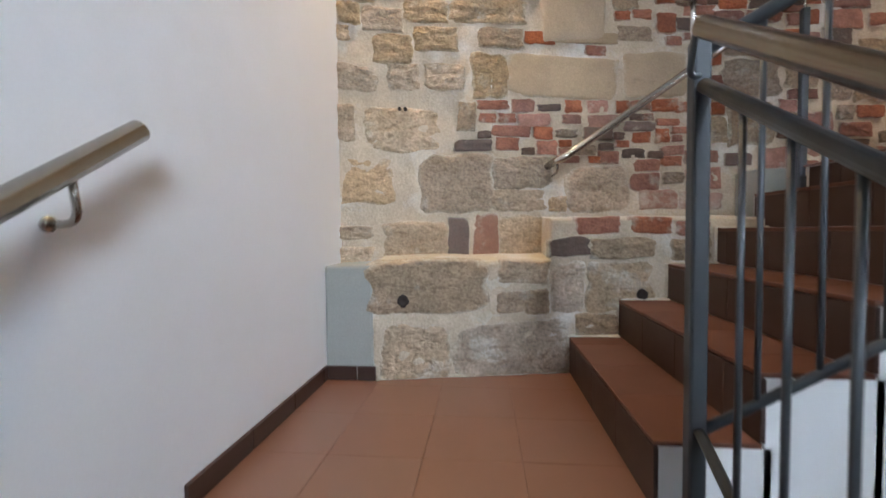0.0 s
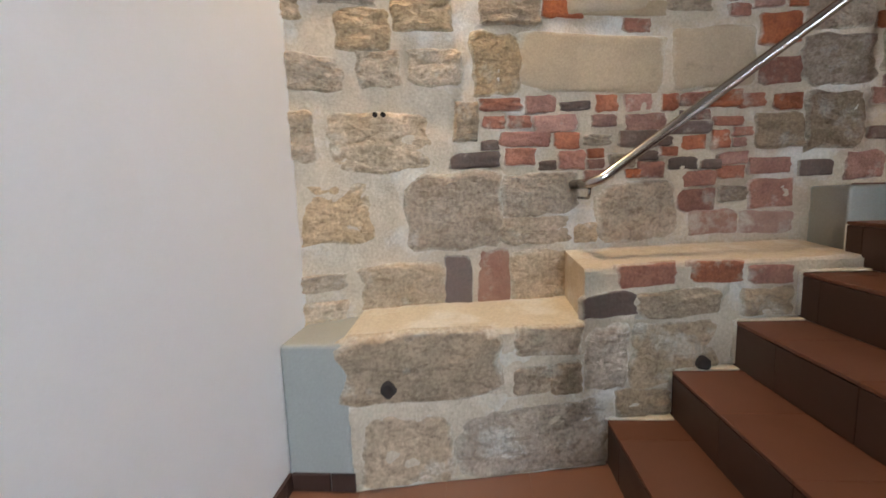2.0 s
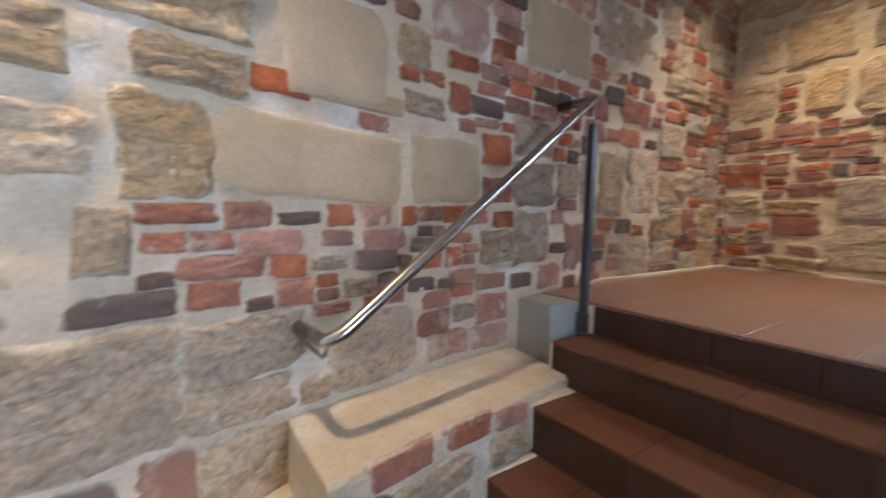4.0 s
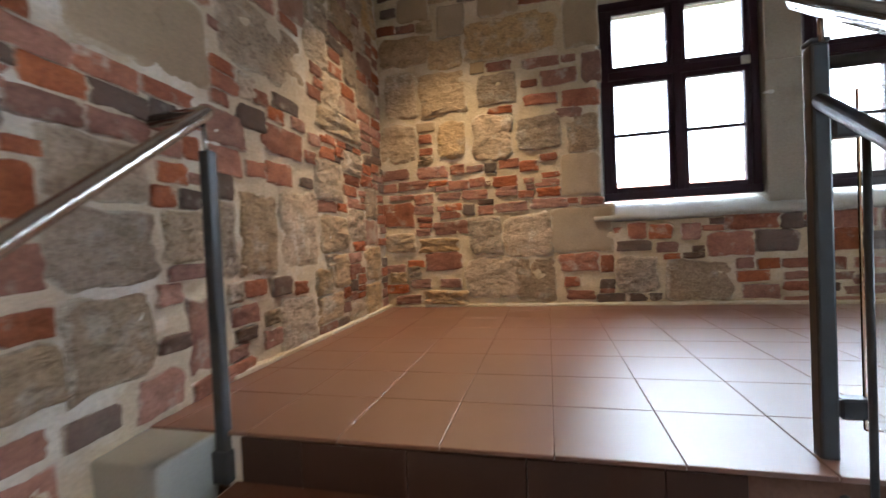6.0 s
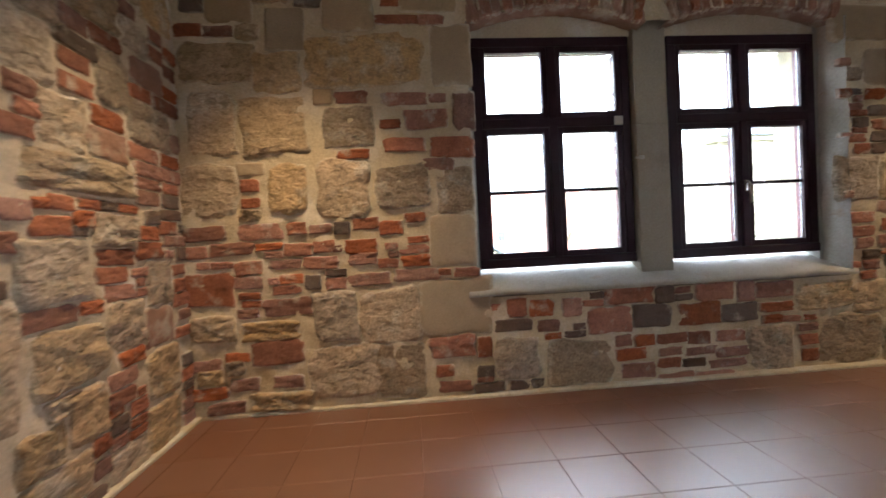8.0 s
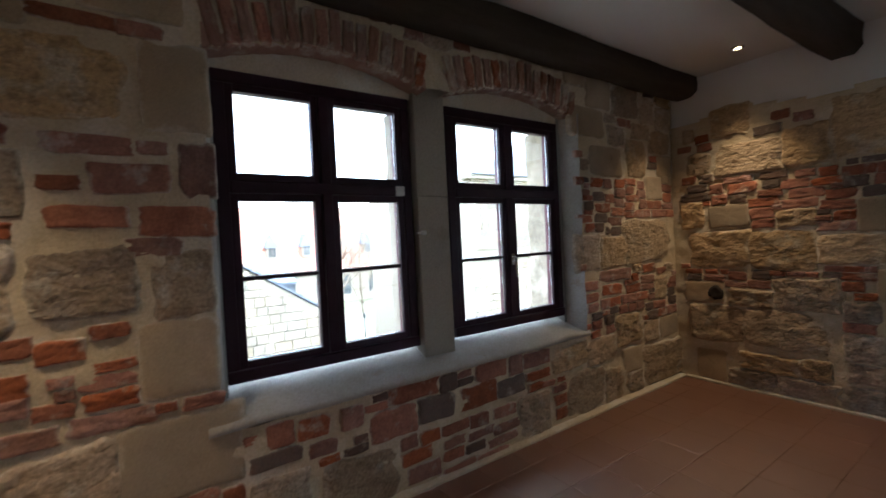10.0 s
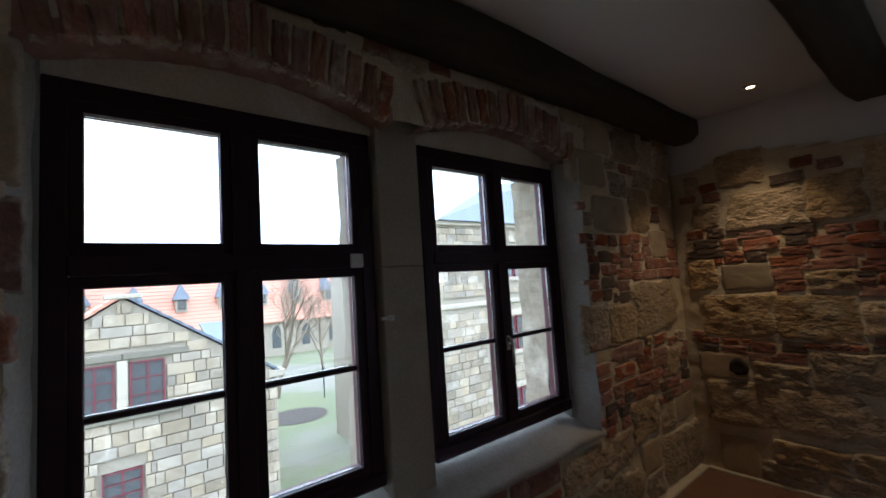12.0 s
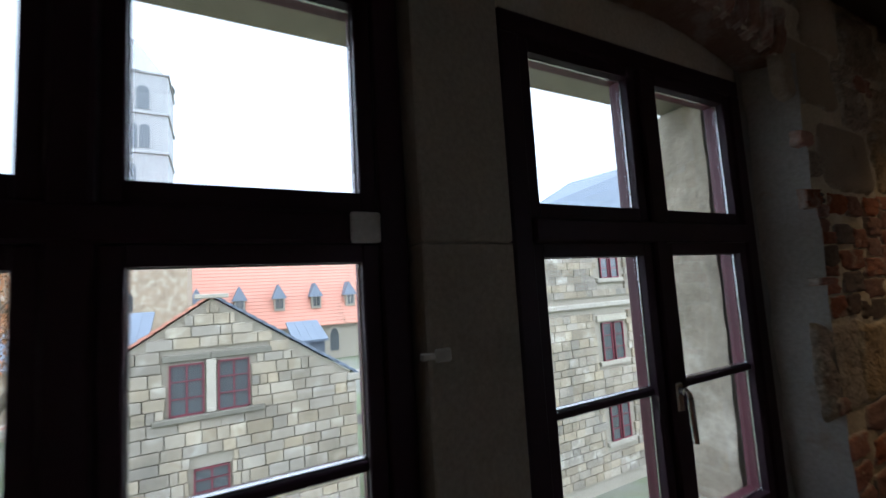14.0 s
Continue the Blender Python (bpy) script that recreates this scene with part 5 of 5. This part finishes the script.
def stone_pool(count, mat, seed, square, proud, relief, wobble=0.12, rings=4):
    """Unit stones: an outline between round and square, uneven, with a hewn front. Scaled to size where they lie."""
    rng = random.Random(seed)
    pool = []
    for k in range(count):
        bm = bmesh.new()
        off = rng.uniform(0, 99)
        outline = []
        cut = [rng.uniform(0.02, 0.10) if rng.random() < square else rng.uniform(0.10, 0.24) for _ in range(4)]
        signs = ((1, 1), (-1, 1), (-1, -1), (1, -1))
        for q in range(4):
            (sx, sy), c = signs[q], cut[q]
            first, second = (Vector((sx * 0.5, sy * (0.5 - c))), Vector((sx * (0.5 - c), sy * 0.5)))
            if q % 2:
                first, second = second, first
            outline += [first, (first + second) / 2 + Vector((sx, sy)) * c * 0.16, second]
            nx, ny = signs[(q + 1) % 4]
            d = cut[(q + 1) % 4]
            nxt = Vector((nx * (0.5 - d), ny * 0.5)) if q % 2 == 0 else Vector((nx * 0.5, ny * (0.5 - d)))
            outline += [second.lerp(nxt, 0.33), second.lerp(nxt, 0.67)]
        fine = []
        for p, q in zip(outline, outline[1:] + outline[:1]):
            fine += [p, (p + q) / 2]
        outline = []
        for p in fine:
            k = wobble * noise.noise((p.x * 3.1, p.y * 3.1, off)) + 0.45 * wobble * noise.noise((p.x * 11, p.y * 11, off + 5))
            outline.append((p.x * (1 + k), p.y * (1 + wobble * noise.noise((p.x * 3.1, p.y * 3.1, off + 7)) + 0.45 * wobble * noise.noise((p.x * 11, p.y * 11, off + 9)))))
        n = len(outline)
        loops, rim = [], []
        for f, z, edge in LEVELS:
            ring = []
            for x, y in outline:
                rough = noise.noise((x * f * 4, y * f * 4, off)) + 0.6 * noise.noise((x * f * 9, y * f * 9, off + 3)) + 0.35 * abs(noise.noise((x * f * 17, y * f * 17, off + 4)))
                ring.append(bm.verts.new((x * f, y * f, z + (relief * rough * min(1, z) if z > 0.4 else 0.12 * noise.noise((x * 5, y * 5, off))))))
                rim.append(edge)
            loops.append(ring)
        for a, b in zip(loops, loops[1:]):
            for j in range(n):
                bm.faces.new((a[j], a[(j + 1) % n], b[(j + 1) % n], b[j]))
        mid = bm.verts.new((0, 0, 1.0 + relief * noise.noise((0, 0, off))))
        rim.append(0.0)
        for j in range(n):
            bm.faces.new((loops[-1][j], loops[-1][(j + 1) % n], mid))
        me = bpy.data.meshes.new("stone")
        bm.to_mesh(me)
        bm.free()
        me.materials.append(mat)
        me.polygons.foreach_set("use_smooth", [True] * len(me.polygons))
        me.attributes.new("rim", "FLOAT", "POINT").data.foreach_set("value", rim)
        pool.append((me, proud))
    return pool


POOLS = {
    "S": stone_pool(12, SANDSTONE, 1, 0.55, 0.017, 1.0, 0.15),
    "G": stone_pool(12, GREYSTONE, 2, 0.6, 0.016, 1.0, 0.14),
    "D": stone_pool(6, DRESSED, 3, 0.9, 0.014, 0.2, 0.06),
    "B": stone_pool(9, BRICK, 4, 0.75, 0.012, 0.5, 0.12),
    "K": stone_pool(5, DARK_BRICK, 5, 0.8, 0.013, 0.4, 0.1),
    "P": stone_pool(5, PALE_BRICK, 6, 0.7, 0.011, 0.5, 0.14),
}
WORDS = {"S": "stone", "G": "stone", "D": "dressed_stone", "B": "brick", "K": "brick", "P": "brick"}


def masonry(face, parent, u0, u1, v0, v1, blocked, brickish, seed, limit=300):
    """Lays the known stones of a wall, then fills what is left with rubble and brick, leaving mortar joints."""
    rng = random.Random(seed)
    at, out, along = FACES[face]
    cell = 0.015
    nu, nv = int((u1 - u0) / cell), int((v1 - v0) / cell)
    taken = np.zeros((nu, nv), bool)
    for i in range(nu):
        for j in range(nv):
            taken[i, j] = blocked(u0 + (i + 0.5) * cell, v0 + (j + 0.5) * cell)
    laid = []
    for kind, u, v, w, h in KNOWN.get(face, []):
        i0, i1 = int((u - w / 2 - u0) / cell), int((u + w / 2 - u0) / cell) + 1
        j0, j1 = int((v - h / 2 - v0) / cell), int((v + h / 2 - v0) / cell) + 1
        i0, j0, i1, j1 = max(i0, 0), max(j0, 0), min(i1, nu), min(j1, nv)
        if i1 <= i0 or j1 <= j0 or taken[i0:i1, j0:j1].mean() > 0.3:
            continue
        taken[max(i0 - 1, 0):i1 + 1, max(j0 - 1, 0):j1 + 1] = True
        laid.append((kind, u, v, w, h))
    keyed = len(laid)
    for scale in (1.0, 0.55):
        for j in range(nv):
            for i in range(nu):
                if taken[i, j]:
                    continue
                u, v = u0 + i * cell, v0 + j * cell
                bricks = brickish(u, v) > (rng.random() if scale == 1 else 0.5)
                if bricks:
                    w, h = rng.choice((0.24, 0.20, 0.12, 0.17)) * rng.uniform(0.85, 1.05), 0.066 * rng.uniform(0.85, 1.15)
                else:
                    w, h = rng.uniform(0.18, 0.42), rng.uniform(0.12, 0.26)
                if scale < 1:
                    w, h = max(w * scale, 0.05), max(h * scale, 0.04)
                a, b = max(2, int(w / cell)), max(2, int(h / cell))
                if i + a > nu or j + b > nv or taken[i:i + a, j:j + b].any():
                    continue
                gap = rng.choice((0, 0, 1))
                taken[i:min(i + a + 1 + gap, nu), j:min(j + b + 1, nv)] = True
                kind = rng.choice("BBBBBK") if bricks else (rng.choice("SSGDD") if face in ("window", "end") else (rng.choice("SSSG") if u < 0.4 else rng.choice("SGGGP")))
                laid.append((kind, u + a * cell / 2, v + b * cell / 2, a * cell - 0.004, b * cell - 0.002))
    order = list(range(keyed)) + sorted(range(keyed, len(laid)), key=lambda k: -laid[k][3] * laid[k][4])
    rest = {}
    for count, k in enumerate(order):
        kind, u, v, w, h = laid[k]
        me, proud = rng.choice(POOLS[kind])
        p = at(u, v)
        x = at(u + 0.06, v) - at(u - 0.06, v)
        x.z = 0
        x.normalize()
        if x.dot(along) < 0:
            x = -x
        z = x.cross(Vector((0, 0, 1)))
        m = Matrix.Translation(p + z * 0.001) @ Matrix((x, Vector((0, 0, 1)), z)).transposed().to_4x4()
        tilt = 2.5 if kind in "SG" else 1.5
        m = m @ pose(0, 0, 0, rng.uniform(-tilt, tilt), rng.uniform(-tilt, tilt), rng.uniform(-2.2, 2.2) + 180 * rng.randint(0, 1))
        m = m @ Matrix.Diagonal((w + 0.022, h + 0.014, proud * rng.uniform(0.7, 1.25), 1))
        if count < limit:
            piece(WORDS[kind], me, parent, m)
        else:
            bm = rest.setdefault(kind, ([], [], []))
            base = len(bm[0])
            bm[0].extend((m @ q.co)[:] for q in me.vertices)
            bm[1].extend(tuple(base + c for c in f.vertices) for f in me.polygons)
            bm[2].extend(d.value for d in me.attributes["rim"].data)
    for kind, (verts, faces, rims) in rest.items():
        me = bpy.data.meshes.new("rubble")
        me.from_pydata(verts, [], faces)
        me.materials.append(POOLS[kind][0][0].materials[0])
        me.polygons.foreach_set("use_smooth", [True] * len(faces))
        me.attributes.new("rim", "FLOAT", "POINT").data.foreach_set("value", rims)
        ob = tagged(new("rubble", me), "small rubble stones and bricks between the larger ones", kind="stuff")
        ob.parent = parent


def brick_north(u, v):
    if u > 2.75:
        return 0.75 if v < 1.35 or 1.7 < v < 2.2 else 0.35
    if 0.9 < u < 2.0 and v > 1.62:
        return 0.75
    if -0.15 < u < 1.3 and 1.05 < v < 1.43:
        return 0.9
    return 0.02 if u < 0.3 else 0.35


def brick_east(u, v):
    if -1.32 < u < 1.08 and v < 1.62:
        return 0.85
    if u > 1.2 and (1.52 < v < 1.95):
        return 0.8
    if u < -1.3 and (2.25 < v < 2.75 or 1.5 < v < 1.95):
        return 0.85
    return 0.12


def brick_south(u, v):
    return 0.9 if 2.35 < v < 2.78 or 1.72 < v < 2.05 else 0.08


def arch_band(u, v):
    for a, b in ((-1.335, -0.18), (-0.05, 1.04)):
        if a - 0.06 <= u <= b + 0.06 and arch_top(min(max(u, a), b), a, b) - 0.02 < v < arch_top(min(max(u, a), b), a, b) + 0.22:
            return True
    return False


masonry("upper", wall_north, LEFT, 3.70, 0.56, CEIL - 0.02, lambda u, v: v < 0.76 and u > 0.24 or v < FLOOR and u > 1.25, brick_north, 11)
masonry("lower", plinth, -0.56, 1.26, 0.02, 0.73, lambda u, v: v > 0.525 and u < 0.26 or u > X1 + 0.05 and v < RISE * (1 + (u - X1) // TREAD), lambda u, v: 0.1, 12)
masonry("window", wall_east, END + 0.02, 2.66, FLOOR + 0.03, CEIL - 0.02, lambda u, v: not open_east(u, v) or arch_band(u, v) or (-1.41 < u < 1.12 and 1.58 < v < 1.64), brick_east, 13)
masonry("end", wall_south, 1.25, 3.70, FLOOR + 0.03, 3.30, lambda u, v: v > 3.22 + 0.07 * noise.noise((u * 1.7, 4, 0)), brick_south, 14)

# bricks laid bare in the worn edge of the reveal
for z, w, h, kind in ((2.735, 0.085, 0.062, "B"), (2.475, 0.09, 0.026, "B"), (2.10, 0.07, 0.05, "P"), (2.93, 0.08, 0.05, "P")):
    m = Matrix.Translation((3.733, -1.335, z)) @ Matrix((Vector((0, -1, 0)), Vector((0, 0, 1)), Vector((-1, 0, 0)))).transposed().to_4x4()
    piece("brick", POOLS[kind][1][0], wall_east, m @ Matrix.Diagonal((w, h, 0.016, 1)))

# brick arches over the windows
rng = random.Random(21)
for a, b in ((-1.335, -0.18), (-0.05, 1.04)):
    n = 16
    for k in range(n):
        t = (k + 0.5) / n
        y = a + (b - a) * t
        lean = (t - 0.5) * 0.55
        h = 0.20 * rng.uniform(0.85, 1.08)
        z = arch_top(y, a, b) + h / 2
        me = rng.choice(POOLS["P"] if rng.random() < 0.8 else POOLS["B"])[0]
        m = Matrix.Translation((x_window(y, z) + 0.002, y + lean * -0.0, z)) @ Matrix((Vector((0, -1, 0)), Vector((0, 0, 1)), Vector((-1, 0, 0)))).transposed().to_4x4() @ pose(0, 0, 0, 0, 0, math.degrees(lean) * 0.8)
        piece("arch_brick", me, wall_east, m @ Matrix.Diagonal((0.058, h, 0.022, 1)))
    # the arch's underside
    bm = bmesh.new()
    rows = []
    for k in range(25):
        y = a + (b - a) * k / 24
        z = arch_top(y, a, b)
        rows.append([bm.verts.new((x_window(y, z) - 0.006, y, z + 0.004 * (k % 2))), bm.verts.new((3.87, y, z + 0.004 * (k % 2))), bm.verts.new((3.87, y, 3.36)), bm.verts.new((x_window(y, z) + 0.004, y, 3.36))])
    for p, q in zip(rows, rows[1:]):
        for k in range(4):
            bm.faces.new((p[k], p[(k + 1) % 4], q[(k + 1) % 4], q[k]))
    bmesh.ops.recalc_face_normals(bm, faces=bm.faces)
    part("arch_soffit", bm, PALE_BRICK, wall_east)

# ---- tiles, last ----
PITCH = 0.278
me = tile_mesh("floor_tile", TILE, PITCH - JOINT, PITCH - JOINT)
x = X1 + 5 * TREAD
cols = [(x, 1.848)] + [(1.848 + PITCH * k, 1.848 + PITCH * (k + 1)) for k in range(8)]
for x0, x1 in cols:
    x1 = min(x1, 3.80)
    for k in range(21):
        y0 = END - 0.06 + (1.425 - (END - 0.06)) % PITCH - PITCH + PITCH * k
        y1 = y0 + PITCH
        y0, y1 = max(y0, END - 0.06), min(y1, 2.72)
        if x1 - x0 < 0.05 or y1 - y0 < 0.03:
            continue
        m = Matrix.LocRotScale(((x0 + x1) / 2, (y0 + y1) / 2, FLOOR), None, ((x1 - x0 - JOINT) / (PITCH - JOINT), (y1 - y0 - JOINT) / (PITCH - JOINT), 1))
        piece("floor_tile", me, floor, m)
big = tile_mesh("floor_tile", TILE, 0.30, 0.30, 0.012, 0.0007)
ys = [LAND - 0.005 + 0.30 * k for k in range(6)]
xs = [LEFT, -0.56, -0.26, 0.04, X1 + 0.012]
for x0, x1 in zip(xs, xs[1:]):
    for y0 in ys:
        y1 = min(y0 + 0.30, 2.32)
        if y1 - y0 > 0.03:
            piece("floor_tile", big, landing, Matrix.LocRotScale(((x0 + x1) / 2, (y0 + y1) / 2, 0), None, ((x1 - x0 - 0.001) / 0.3, (y1 - y0 - 0.001) / 0.3, 1)))
tread_me = tile_mesh("tread_tile", STEP_TILE, 0.30, 0.30, 0.012, 0.0015)
riser_me = tile_mesh("riser_tile", RISER, 0.30, 0.30)
for i in range(6):
    x0, z = X1 + i * TREAD, (i + 1) * RISE if i < 5 else FLOOR
    end = 2.30 if i < 5 else 2.28
    off = 0.14 * (i % 2)
    y = INNER
    while y < end - 0.01:
        y1 = min(y + (0.30 if y > INNER else 0.30 - off), end)
        w = y1 - y - JOINT * 0.6
        if i < 5:
            piece("tread_tile", tread_me, stairs, Matrix.LocRotScale((x0 + TREAD / 2 + 0.004, (y + y1) / 2, z), None, ((TREAD + 0.006) / 0.3, w / 0.3, 1)))
        h = z - i * RISE - 0.017
        piece("riser_tile", riser_me, stairs, Matrix.Translation((x0 + 0.002, (y + y1) / 2, (z + i * RISE) / 2 - 0.007)) @ pose(0, 0, 0, 0, -90, 0) @ Matrix.Diagonal((h / 0.3, w / 0.3, 1, 1)))
        y = y1
for i in range(7):
    y1 = LAND - i * 0.25
    for x0, x1 in ((LEFT + 0.003, -0.45), (-0.45, -0.03), (-0.03, X1 + 0.09)):
        piece("tread_tile", tread_me, lower_stairs, Matrix.LocRotScale(((x0 + x1) / 2, y1 - 0.125 + 0.004, -(i + 1) * RISE), None, ((x1 - x0 - 0.005) / 0.3, 0.246 / 0.3, 1)))
base = tagged(thing("baseboard", "", ""), "dark brown tiled baseboard along the white wall", "baseboard", kind="structure")
base_me = tile_mesh("base_tile", RISER, 0.30, 0.30)
y = LAND
while y < 1.88:
    y1 = min(y + 0.30, 1.885)
    piece("base_tile", base_me, base, Matrix.Translation((LEFT + 0.012, (y + y1) / 2, 0.034)) @ pose(0, 0, 0, 0, 90, 0) @ Matrix.Diagonal((0.064 / 0.3, (y1 - y - 0.005) / 0.3, 1, 1)))
    y = y1
for x0, x1 in ((LEFT + 0.014, -0.665), (-0.66, -0.575)):
    piece("base_tile", base_me, base, Matrix.Translation(((x0 + x1) / 2, 1.873, 0.034)) @ pose(0, 0, 0, 90, 0, 0) @ Matrix.Diagonal(((x1 - x0) / 0.3, 0.064 / 0.3, 1, 1)))
ashlar(house, HX - 0.02, EAVE_R[0], EAVE_L[0], GROUND + 1.2, 2.5, 0.26, 0.24, 0.62, in_gable)
ashlar(wing, SX - 0.02, -15.5, -7.6, -3.6, 4.3, 0.25, 0.25, 0.6, lambda y, z, w, h: not (1.5 < z < 1.9) and not any(abs(y - a) < (w + c + 0.3) / 2 and abs(z - b) < (h + d + 0.4) / 2 for a, b, c, d in WHOLES), 300, rng=random.Random(8))
